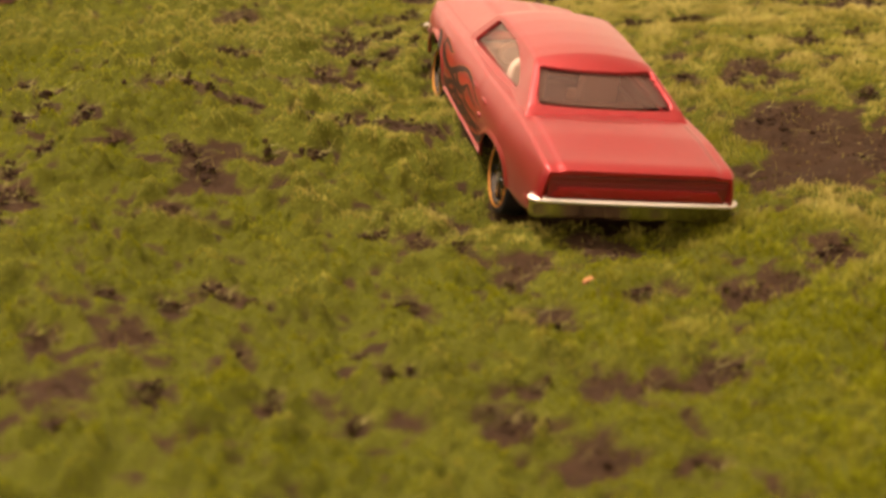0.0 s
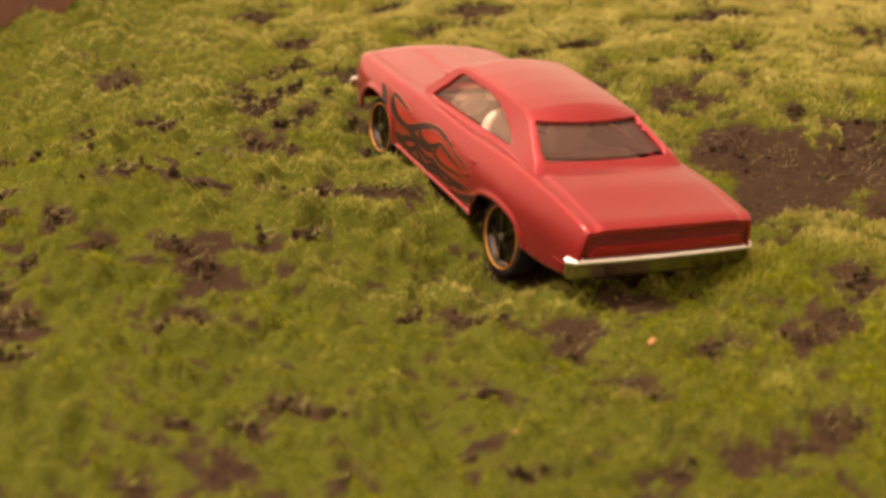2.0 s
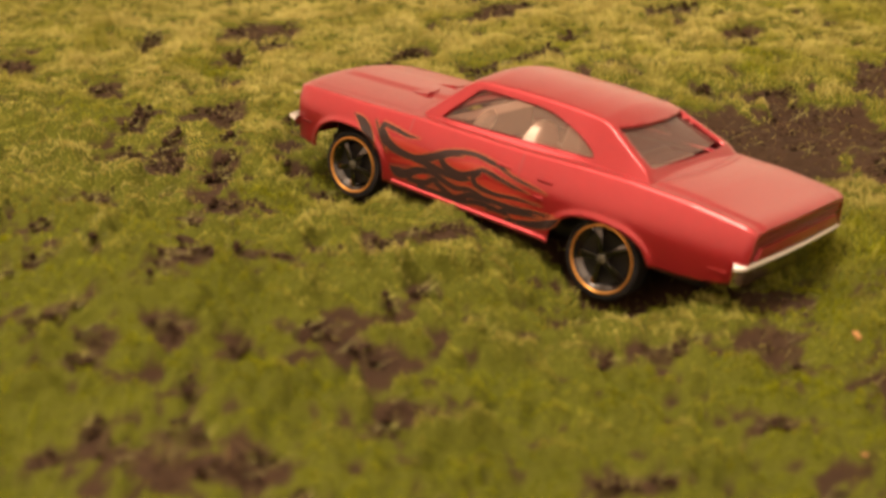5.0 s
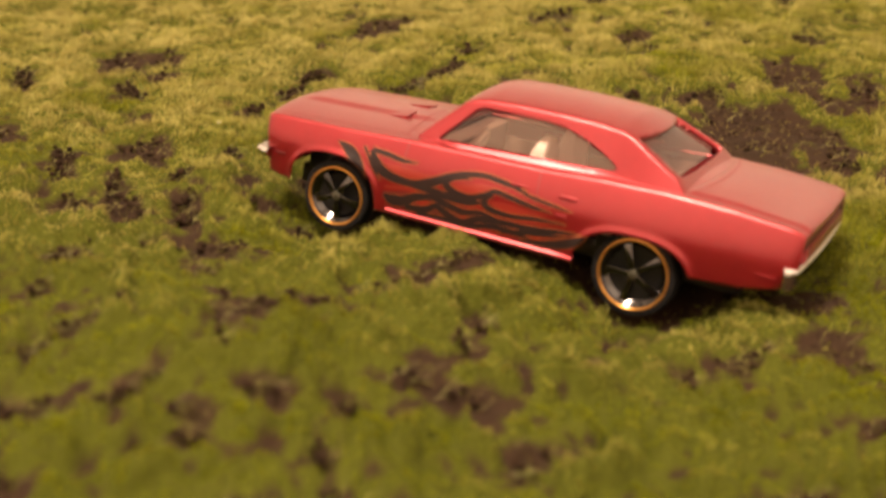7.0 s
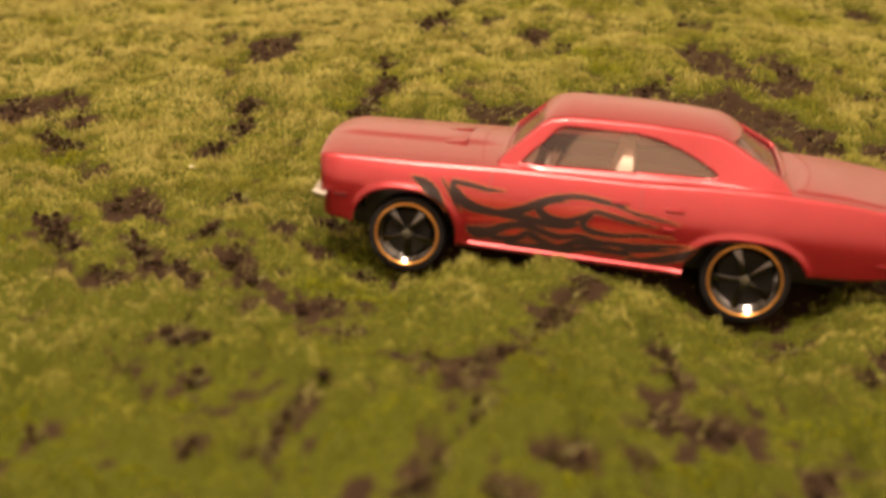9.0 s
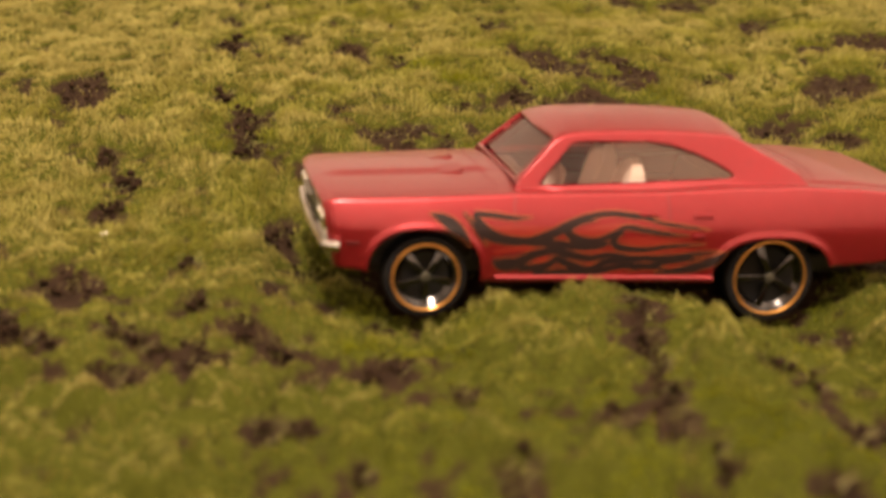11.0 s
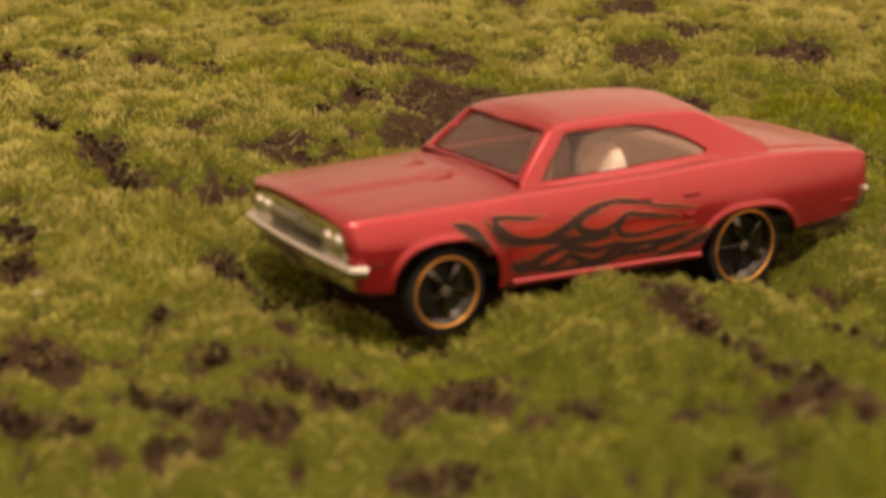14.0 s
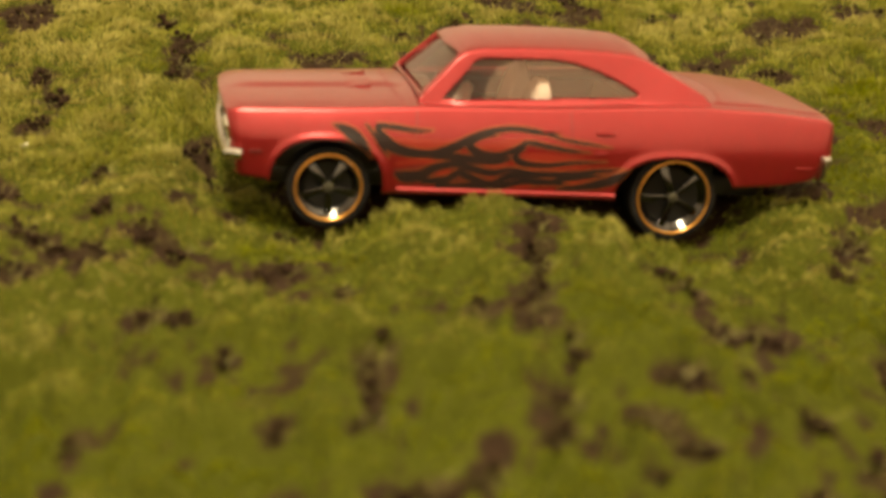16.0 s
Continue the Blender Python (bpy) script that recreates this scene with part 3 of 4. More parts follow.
def moss_leaves(count, seed):
    g = np.random.default_rng(seed)
    a, q = g.uniform(0, 2 * np.pi, count), np.sqrt(g.uniform(0, 1, count)) * W * 1000 * 0.998
    x, y = oval(q * np.cos(a), q * np.sin(a))
    x, y = x + BOWL[0] * 1000, y + BOWL[1] * 1000
    keep = g.uniform(0, 1, count) < np.where(y < 35, 1.0, 0.72)
    x, y = x[keep], y[keep]
    c, dome, own, z = bed(x, y)
    keep = g.uniform(0, 1, len(x)) < 0.03 + 0.97 * c * (0.22 + 0.78 * dome)
    x, y, c, dome, own, z = (v[keep] for v in (x, y, c, dome, own, z))
    n = len(x)
    z = z - 0.15
    tuft = 0.5 + 0.5 * wave(x, y, 4.0, 31)
    length = (1.00 + 1.15 * tuft + 0.2 * wave(x, y, 1.6, 32)) * g.uniform(0.6, 1.35, n) * (0.4 + 0.6 * dome) * (1 - 0.3 * step(-14, -36, y))
    long = g.uniform(0, 1, n) < 0.004 + 0.05 * step(-15, 25, y) * step(0.35, 0.8, tuft)
    length = np.where(long, length * 1.6, length)
    lean = np.abs(g.normal(0, 0.45, n)) + 0.10
    way = np.pi * (wave(x, y, 7.0, 33) * 1.5) + g.normal(0, 1.2, n)
    dx, dy = np.cos(way) * np.sin(lean), np.sin(way) * np.sin(lean)
    dz = np.cos(lean)
    wide = g.uniform(0.09, 0.16, n) * np.where(y < 60, 1.0, 1.25)
    turn = g.uniform(0, np.pi, n)
    ox, oy = np.cos(turn) * wide / 2, np.sin(turn) * wide / 2
    root = np.stack([x, y, z], -1)
    off = np.stack([ox, oy, 0 * ox], -1)
    point = root + np.stack([dx, dy, dz], -1) * length[:, None]
    middle = root + np.stack([dx * 0.6, dy * 0.6, dz * 0.75], -1) * (length * 0.6)[:, None]
    verts = np.stack([root - off * 0.8, root + off * 0.8, middle + off, point, middle - off], 1).reshape(-1, 3)
    k = np.arange(n)[:, None] * 5
    faces = np.concatenate([k + [0, 1, 2], k + [0, 2, 4], k + [4, 2, 3]], 1).reshape(-1, 3)
    # Cushion hue; seam shade (dome) and far haze are painted in; greener near.
    shaded_hue = np.clip(0.33 + 0.32 * wave(x, y, 17, 41) + 0.24 * wave(x, y, 8, 43) + 0.20 * wave(x, y, 3.6, 44) + 0.32 * step(0, 70, y) - 0.25 * step(-42, -66, y) + 0.10 * step(-10, -25, y) - 0.15 * step(-42, -75, y) * step(50, 15, x) + (0.25 + 0.35 * step(0, -30, y)) * (dome - 0.6) + 0.30 * step(-15, -65, x) - 0.36 * step(28, 60, x) * step(45, 15, y) + 0.75 * (own - 0.5) + g.normal(0, 0.06, n) + 0.15 * (1 - c) + 0.45 * long, 0, 1)
    tip = np.stack([0 * shaded_hue, 0 * shaded_hue, 0 * shaded_hue + 0.55, 0 * shaded_hue + 1, 0 * shaded_hue + 0.55], 1).ravel()
    return verts * 0.001, faces, {"tip": tip, "tint": np.repeat(shaded_hue, 5)}


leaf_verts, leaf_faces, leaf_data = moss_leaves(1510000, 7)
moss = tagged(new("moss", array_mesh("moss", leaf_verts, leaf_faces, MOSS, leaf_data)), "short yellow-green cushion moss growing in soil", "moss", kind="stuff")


# ---- loose soil crumbs on the bare patches and between the cushions ----
def crumbs(count, seed):
    g = np.random.default_rng(seed)
    bm = bmesh.new()
    bmesh.ops.create_icosphere(bm, subdivisions=1, radius=1)
    base = np.array([v.co[:] for v in bm.verts])
    tris = np.array([[v.index for v in f.verts] for f in bm.faces])
    bm.free()
    spot = PATCHES[g.integers(0, len(PATCHES), count)]
    a, q = g.uniform(0, 2 * np.pi, count), np.sqrt(g.uniform(0, 1, count)) * spot[:, 2] * 1.05
    x, y = spot[:, 0] + q * np.cos(a), spot[:, 1] + q * np.sin(a)
    big = g.uniform(0, 1, count) < 0.05 + 0.11 * step(-15, -40, x) * step(-50, -35, y)
    size = g.uniform(0.07, 0.26, count) * np.where(big, 2.8, 1.0)
    z = bed(x, y)[3] + size * g.uniform(0.1, 0.9, count) + np.where(big, g.uniform(0, 0.9, count), 0)
    shape = base[None] * g.uniform(0.6, 1.15, (count, len(base), 1)) * np.stack([g.uniform(0.7, 1.2, count), g.uniform(0.7, 1.2, count), g.uniform(0.6, 1.0, count)], -1)[:, None]
    verts = (shape * size[:, None, None] + np.stack([x, y, z], -1)[:, None]).reshape(-1, 3)
    faces = (tris[None] + (np.arange(count) * len(base))[:, None, None]).reshape(-1, 3)
    return verts * 0.001, faces


crumb_verts, crumb_faces = crumbs(13500, 3)
tagged(new("soil_crumbs", array_mesh("soil_crumbs", crumb_verts, crumb_faces, CRUMB, {})), "dark brown crumbs of loose soil", "soil", kind="stuff")


# ---- dry pale strands lying over the gaps ----
def strands(count, seed):
    g = np.random.default_rng(seed)
    spot = PATCHES[g.integers(0, len(PATCHES), count)]
    a, q = g.uniform(0, 2 * np.pi, count), spot[:, 2] * g.uniform(0.4, 1.3, count)
    x, y = spot[:, 0] + q * np.cos(a), spot[:, 1] + q * np.sin(a)
    z = bed(x, y)[3] + 0.25
    way, length, rise = g.uniform(0, 2 * np.pi, count), g.uniform(0.7, 3.0, count), g.uniform(0.1, 1.0, count)
    verts, wide = [], g.uniform(0.015, 0.032, count)
    for s in (0.0, 0.5, 1.0):
        c = np.stack([x + np.cos(way) * length * s, y + np.sin(way) * length * s, z + rise * (1.6 * s - 0.7 * s * s) * 2], -1)
        o = np.stack([-np.sin(way), np.cos(way), 0.8 + 0 * way], -1) * wide[:, None] * (1.0 - 0.7 * s)
        verts += [c - o, c + o]
    verts = np.stack(verts, 1).reshape(-1, 3)
    k = np.arange(count)[:, None] * 6
    faces = np.concatenate([k + [0, 1, 3, 2], k + [2, 3, 5, 4]], 1).reshape(-1, 4)
    return verts * 0.001, faces


STRAW = material("dry_strand", (0.30, 0.26, 0.05), 0.6, dark=(0.13, 0.12, 0.02), scale=300)
strand_verts, strand_faces = strands(2600, 5)
tagged(new("dry_strands", array_mesh("dry_strands", strand_verts, strand_faces, STRAW, {})), "dry straw-coloured moss strands over bare soil", "moss", kind="stuff")


# ---- small loose bits ----
def bit(name, x, y, up, size, mat, label, category, turn=0.0):
    bm = block(-size[0], size[0], -size[1], size[1], -size[2], size[2], min(size) * 0.5)
    for v in bm.verts:
        v.co.z += 0.25 * size[0] * math.sin(2.2 * v.co.x / size[0])
        v.co.y *= 1 + 0.3 * v.co.x / size[0]
    ob = part(name, bm, mat, None, label, scale=0.001)
    px, py = np.array([x]), np.array([y])
    ob.matrix_world = pose(x * 0.001, y * 0.001, 0.001 * (float(bed_at(px, py)[0]) + up), 14, 18, turn)
    return tagged(ob, category=category)


bit("bark_chip", 55, -10, -1.8, (0.9, 0.35, 0.25), CHIP, "small orange-brown bark chip lying on moss", "bark chip", 130)
bit("bark_chip", 67, -36, -1.5, (0.34, 0.16, 0.14), CHIP, "small pale bark chip between moss cushions", "bark chip", 40)
bit("pebble", -60, 16, -2.2, (0.5, 0.35, 0.28), PALE, "tiny pale pebble on dark soil", "pebble", 20)
bit("pebble", 15, -31, -1.4, (0.28, 0.22, 0.2), PALE, "tiny whitish pebble between moss cushions", "pebble", 70)
bit("pebble", 70, 25, -2.4, (0.5, 0.4, 0.35), PALE, "tiny grey-white pebble on bare soil", "pebble", 10)

# ---- toy car, in centimetres of its own; x runs to the tail, -y is its left side ----
car = tagged(new("toy_car"), "red die-cast muscle car with black flames and gold-ringed wheels", "toy car")
car.matrix_world = Matrix(((0.99699, -0.00361, 0.07743, -0.00055), (-0.00361, 0.99566, 0.09301, -0.00066), (-0.07743, -0.09301, 0.99265, -0.00709), (0, 0, 0, 1)))


def curve(*pairs):
    xs, vs = zip(*pairs)
    return lambda x: np.interp(x, xs, vs)


shoulder_z = curve((-3.5, 1.45), (-3.3, 1.485), (-2.2, 1.53), (-1.1, 1.585), (0.7, 1.63), (1.5, 1.68), (2.3, 1.71), (3.2, 1.69), (4.0, 1.63), (4.16, 1.59))
shoulder_y = curve((-3.5, 1.20), (-3.42, 1.25), (-3.2, 1.27), (-2.2, 1.31), (0.7, 1.31), (2.0, 1.30), (3.2, 1.30), (4.0, 1.30), (4.16, 1.29))
belly_y = curve((-3.5, 1.29), (-3.42, 1.35), (-3.2, 1.39), (-2.2, 1.45), (-1.0, 1.455), (0.7, 1.46), (2.2, 1.47), (3.2, 1.43), (4.0, 1.39), (4.16, 1.36))
sill_z = curve((-3.5, 0.70), (-2.95, 0.66), (-2.8, 0.62), (-1.5, 0.54), (1.4, 0.54), (2.8, 0.74), (3.6, 0.78), (4.16, 0.86))
ARCHES = ((-2.25, 0.55, 0.68, 0.63), (2.07, 0.50, 0.78, 0.60))
SQUARE = 2.5  # the arches are a little squarer than an ellipse


def arch_top(x):
    z = 0.0
    for cx, cz, rx, rz in ARCHES:
        u = (x - cx) / rx
        if abs(u) < 1:
            z = max(z, cz + rz * (1 - abs(u) ** SQUARE) ** (1 / SQUARE))
    return z


def side_y(x, z):
    """Half width of the body's side at a height."""
    yb, ys, zs = float(belly_y(x)), float(shoulder_y(x)), float(shoulder_z(x))
    y = yb - 0.06 * ((1.15 - z) / 0.6) ** 2 if z < 1.15 else yb + (ys - yb) * min(1.0, (z - 1.15) / (zs - 1.15)) ** 1.7
    for cx, cz, rx, rz in ARCHES:
        d = ((abs((x - cx) / rx) ** SQUARE + (max(z - cz, 0) / rz) ** SQUARE) ** (1 / SQUARE) - 1) * rz
        y += 0.028 * math.exp(-((d - 0.02) / 0.045) ** 2) if d > -0.1 else 0
    return y


def top_z(x, y):
    """Height of hood and deck."""
    ys = float(shoulder_y(x))
    u = min(1.0, abs(y) / ys)
    z = float(shoulder_z(x)) + (0.10 if x < 0 else 0.07 - 0.05 * float(step(2.9, 3.9, x))) * (1 - u**2.2)
    hood = float(step(-3.46, -3.1, x) * (1 - step(-1.5, -1.15, x)))
    z += 0.034 * hood * float(1 - step(0.28, 0.48, abs(y)))
    z += 0.025 * float(step(2.66, 2.74, x + 0.12 * (y / 1.0) ** 2) * (1 - step(1.06, 1.14, abs(y))))
    return z


def section(x):
    """Half of a cross section, from the sill over the shoulder to the middle."""
    z0, zs = max(float(sill_z(x)), arch_top(x)), float(shoulder_z(x))
    pts = []
    for k in range(22):
        z = z0 + (zs - 0.05 - z0) * k / 21
        pts.append((side_y(x, z), z))
    ys = float(shoulder_y(x))
    a, b = Vector((side_y(x, zs - 0.05), zs - 0.05)), Vector((ys - 0.07, top_z(x, ys - 0.07)))
    c = Vector((side_y(x, zs - 0.01), zs + 0.012))
    for k in range(1, 5):
        u = k / 5
        pts.append(tuple(a * (1 - u) ** 2 + c * 2 * u * (1 - u) + b * u * u))
    pts += [(y, top_z(x, y)) for y in np.linspace(ys - 0.07, 0, 34)]
    return pts


def raked(x, y, z):
    """Leans the nose and tucks the tail under."""
    if x < -2.9:
        x += (1.5 - z) * 0.17 * (-2.9 - x) / 0.6
        x += 0.055 * (y / 1.3) ** 2 * (-2.9 - x) / 0.6
    if x > 3.2:
        x -= max(0.0, 1.12 - z) * 0.75 * (x - 3.2) / 0.96
        x -= 0.05 * (y / 1.3) ** 2 * (x - 3.2) / 0.96
    return (x, y, z)


def car_body():
    xs = set(np.linspace(-3.42, 4.08, 120).round(4)) | {-3.5, -3.485, -3.46, 4.12, 4.145, 4.16}
    for cx, _, rx, _ in ARCHES:
        xs |= {round(cx + rx * math.cos(a), 4) for a in np.linspace(0, math.pi, 40)}
        xs |= {round(cx - rx - 0.006, 4), round(cx + rx + 0.006, 4)}
    xs = sorted(xs)
    rows = []
    for x in xs:
        half = section(x)
        shrink = 0.035 * float(step(-3.44, -3.5, x)) + 0.04 * float(step(4.10, 4.16, x))
        half = [(y * (1 - shrink * 0.5), z - shrink * (0.6 if z > 1.2 else 0)) for y, z in half]
        ring = [raked(x, -y, z) for y, z in half] + [raked(x, y, z) for y, z in reversed(half[:-1])]
        rows.append(ring)
    bm = grid(rows)
    for end, depth in ((rows[0], 0.13), (rows[-1], -0.07)):
        mid = Vector((0, 0, 1.14))
        rim = [Vector((p[0], p[1] * 0.968, mid.z + (p[2] - mid.z) * 0.88)) for p in end]
        inner = [p + Vector((depth, 0, 0)) for p in rim]
        grid([end, rim, inner], bm)
        half = len(inner) // 2
        grid([inner[: half + 1], list(reversed(inner[half:]))], bm)
    bmesh.ops.remove_doubles(bm, verts=bm.verts, dist=1e-4)
    gone = [f for f in bm.faces if -1.02 < (c := f.calc_center_median()).x < 2.30 and abs(c.y) < 1.02 and c.z > 1.55]
    bmesh.ops.delete(bm, geom=gone, context="FACES")
    return bm


shell = part("body", car_body(), RED, car, "glossy metallic red body shell", smooth=38)
thick = shell.modifiers.new("thickness", "SOLIDIFY")
thick.thickness, thick.offset = 0.0005, -1

# ---- cabin: one shell, its openings cut along straight edges ----
edge_z = curve((-1.16, 1.655), (-0.66, 2.155), (-0.55, 2.215), (-0.35, 2.25), (0.1, 2.275), (0.7, 2.285), (1.2, 2.275), (1.55, 2.25), (1.70, 2.20), (2.40, 1.845), (2.50, 1.74), (2.56, 1.66))


def cabin_half(x, inset=0.0):
    base = float(shoulder_z(x)) - 0.03
    ze = max(float(edge_z(x)), base + 0.02) - inset
    flare = 0.09 * float(step(1.3, 2.3, x))

    def out_y(z):
        return 1.165 + flare - (z - 1.62) * (0.44 + flare * 0.6) - inset + (0 if inset else 0.06 * float(step(1.72, 1.58, z) * step(-0.95, -0.55, x)))

    pts = [(out_y(z), z) for z in np.linspace(base, ze - 0.05 * (ze - base), 16)]
    yt = out_y(ze)
    corner, end = Vector((yt, ze)), Vector((yt - 0.09, ze + 0.022))
    start = Vector(pts[-1])
    for k in range(1, 6):
        u = k / 6
        pts.append(tuple(start * (1 - u) ** 2 + corner * 2 * u * (1 - u) + end * u * u))
    crown = 0.075 * float(step(-1.1, -0.3, x) * (1 - step(1.6, 2.4, x))) + 0.022
    pts += [(y, ze + 0.022 + crown * (1 - (y / (yt - 0.09)) ** 2)) for y in np.linspace(yt - 0.09, 0, 18)]
    return pts


SIDE_GLASS = [(-0.885, 1.655), (1.50, 1.762), (1.585, 1.785), (1.57, 1.83), (1.38, 1.935), (1.1, 2.05), (0.80, 2.135), (0.50, 2.172), (-0.36, 2.150), (-0.45, 2.125)]
SIDE_PANE = [(-0.40, 1.60), (1.7, 1.60), (1.7, 2.25), (0.25, 2.16), (0.0, 2.12), (-0.18, 2.05), (-0.30, 1.90)]
FRONT_GLASS = [(-1.0, 1.72), (1.0, 1.72), (0.985, 1.80), (0.86, 2.15), (0.82, 2.185), (-0.82, 2.185), (-0.86, 2.15), (-0.985, 1.80)]
REAR_GLASS = [(-0.97, 1.86), (-0.5, 1.842), (0.5, 1.842), (0.97, 1.86), (0.995, 1.90), (0.86, 2.195), (0.82, 2.21), (-0.82, 2.21), (-0.86, 2.195), (-0.995, 1.90)]


def within(poly, u, v):
    turn = [(b[0] - a[0]) * (v - a[1]) - (b[1] - a[1]) * (u - a[0]) for a, b in zip(poly, poly[1:] + poly[:1])]
    return all(t > 0 for t in turn) or all(t < 0 for t in turn)


def cabin_mesh(inset):
    xs = sorted(set(np.linspace(-1.16, 2.56, 75).round(4)) | {-0.62, -0.58, -0.5, 1.6, 1.65, 1.75})
    rows = []
    for x in xs:
        half = cabin_half(x, inset)
        rows.append([(x, -y, z) for y, z in half] + [(x, y, z) for y, z in reversed(half[:-1])])
    bm = grid(rows)
    bmesh.ops.recalc_face_normals(bm, faces=bm.faces)
    return bm


def cut(bm, poly, across):
    for a, b in zip(poly, poly[1:] + poly[:1]):
        if across == "y":
            p, n = Vector((a[0], 0, a[1])), Vector((b[1] - a[1], 0, a[0] - b[0]))
        else:
            p, n = Vector((0, a[0], a[1])), Vector((0, b[1] - a[1], a[0] - b[0]))
        bmesh.ops.bisect_plane(bm, geom=bm.verts[:] + bm.edges[:] + bm.faces[:], plane_co=p, plane_no=n.normalized(), dist=1e-6)


def opening(f, which):
    c, n = f.calc_center_median(), f.normal
    if which == "side_left":
        return c.y < 0 and abs(n.y) > 0.6 and within(SIDE_GLASS, c.x, c.z)
    if which == "side_right":
        return c.y > 0 and abs(n.y) > 0.6 and within(SIDE_GLASS, c.x, c.z)
    if which == "front":
        return c.x < -0.4 and abs(n.y) < 0.6 and within(FRONT_GLASS, c.y, c.z)
    return c.x > 1.5 and abs(n.y) < 0.6 and within(REAR_GLASS, c.y, c.z)


OPENINGS = (("side_left", SIDE_GLASS, "y"), ("front", FRONT_GLASS, "x"), ("rear", REAR_GLASS, "x"))
cabin_bm = cabin_mesh(0.0)
for _, poly, across in OPENINGS:
    cut(cabin_bm, poly, across)
cabin_bm.normal_update()
bmesh.ops.delete(cabin_bm, geom=[f for f in cabin_bm.faces if any(opening(f, w) for w in ("side_left", "side_right", "front", "rear"))], context="FACES")
cabin = part("roof", cabin_bm, RED, car, "glossy metallic red roof with broad rear pillars", smooth=30)
thick = cabin.modifiers.new("thickness", "SOLIDIFY")
thick.thickness, thick.offset = 0.0009, -1

for which in ("side_left", "side_right"):
    pane = cabin_mesh(0.045)
    cut(pane, SIDE_GLASS, "y")
    cut(pane, SIDE_PANE, "y")
    pane.normal_update()
    bmesh.ops.delete(pane, geom=[f for f in pane.faces if not opening(f, which) or within(SIDE_PANE, f.calc_center_median().x, f.calc_center_median().z)], context="FACES")
    pane_ob = part("vent_window", pane, VENT, car, "clear smoked front corner of the side window")
    pane_ob.visible_shadow = False

for name, which, poly, across in (("windscreen", "front", FRONT_GLASS, "x"), ("rear_window", "rear", REAR_GLASS, "x"), ("side_window", "side_left", SIDE_GLASS, "y"), ("side_window", "side_right", SIDE_GLASS, "y")):
    pane = cabin_mesh(0.04 if across == "y" else 0.075)
    cut(pane, poly, across)
    if across == "y":
        cut(pane, SIDE_PANE, "y")
    pane.normal_update()
    bmesh.ops.delete(pane, geom=[f for f in pane.faces if not opening(f, which) or (across == "y" and not within(SIDE_PANE, f.calc_center_median().x, f.calc_center_median().z))], context="FACES")
    pane_ob = part(name, pane, GLASS if across == "y" else DARK_GLASS, car, "clear brownish plastic side window" if across == "y" else "dusty smoke-brown plastic window")
    pane_ob.visible_shadow = False

# ---- interior ----
tub = block(-1.0, 2.2, -1.0, 1.0, 0.85, 0.93, 0.02)
part("interior_floor", tub, TUB, car, "dark brown plastic interior tub")
for sy in (-1, 1):
    part("door_card", block(-1.0, 2.2, sy * 1.04 - 0.04, sy * 1.04 + 0.04, 0.9, 1.34, 0.02), CREAM, car)
part("dashboard", block(-1.05, -0.72, -1.0, 1.0, 1.15, 1.58, 0.06), CREAM, car)
part("rear_shelf", block(1.75, 2.35, -0.95, 0.95, 1.5, 1.62, 0.04), CREAM, car)


def car_seat(y):
    """A bucket seat: a cushion and a wedge-shaped back with a round top."""
    bm = block(-0.15, 0.45, y - 0.33, y + 0.33, 0.9, 1.2, 0.08)
    outline = [(-0.30, 1.1)] + [(-0.30 * math.cos(a), 1.60 + 0.29 * math.sin(a)) for a in np.linspace(0, math.pi, 17)] + [(0.30, 1.1)]
    rings = []
    for lean, shrink in ((0.0, 0.90), (0.12, 1.0), (0.88, 1.0), (1.0, 0.90)):
        ring = []
        for dy, z in outline:
            z = 1.5 + (z - 1.5) * shrink
            u = (z - 1.1) / 0.79
            ring.append((0.17 + 0.22 * u + lean * (0.42 - 0.28 * u), y + dy * shrink, z))
        rings.append(ring + ring[:1])
    back = grid(rings)
    for ring in (rings[0], rings[-1]):
        back.faces.new([back.verts.new(p) for p in ring[:-1]])
    bmesh.ops.remove_doubles(back, verts=back.verts, dist=1e-4)
    join(bm, back)
    return part("seat", bm, WHITE, car, "white plastic bucket seat with a round top")


car_seat(-0.60)
car_seat(0.60)
bench = block(1.0, 1.5, -0.9, 0.9, 0.9, 1.22, 0.08)
block(1.45, 1.62, -0.9, 0.9, 1.05, 1.66, 0.06, bench, Matrix.Translation((1.5, 0, 1.1)) @ Matrix.Rotation(radians(14), 4, "Y") @ Matrix.Translation((-1.5, 0, -1.1)))
part("rear_bench", bench, CREAM, car)
wheel_bm = bmesh.new()
for k in range(24):
    a, b = 2 * math.pi * k / 24, 2 * math.pi * (k + 1) / 24
    quad = []
    for ang in (a, b):
        quad.append([(0.20 + 0.028 * math.cos(q), 0.028 * math.sin(q), ang) for q in (0, 1.57, 3.14, 4.71)])
    pts = [[Vector((h, r * math.cos(g), r * math.sin(g))) for r, h, g in side] for side in quad]
    for j in range(4):
        wheel_bm.faces.new([wheel_bm.verts.new(p) for p in (pts[0][j], pts[0][(j + 1) % 4], pts[1][(j + 1) % 4], pts[1][j])])
bmesh.ops.remove_doubles(wheel_bm, verts=wheel_bm.verts, dist=1e-4)
join(wheel_bm, (lambda d: (bmesh.ops.rotate(d, verts=d.verts, cent=(0, 0, 0), matrix=Matrix.Rotation(radians(90), 3, "Z")), d)[1])(lathe([(0.0, 0.02), (0.10, 0.025), (0.23, 0.03), (0.24, 0.05)], 24)))
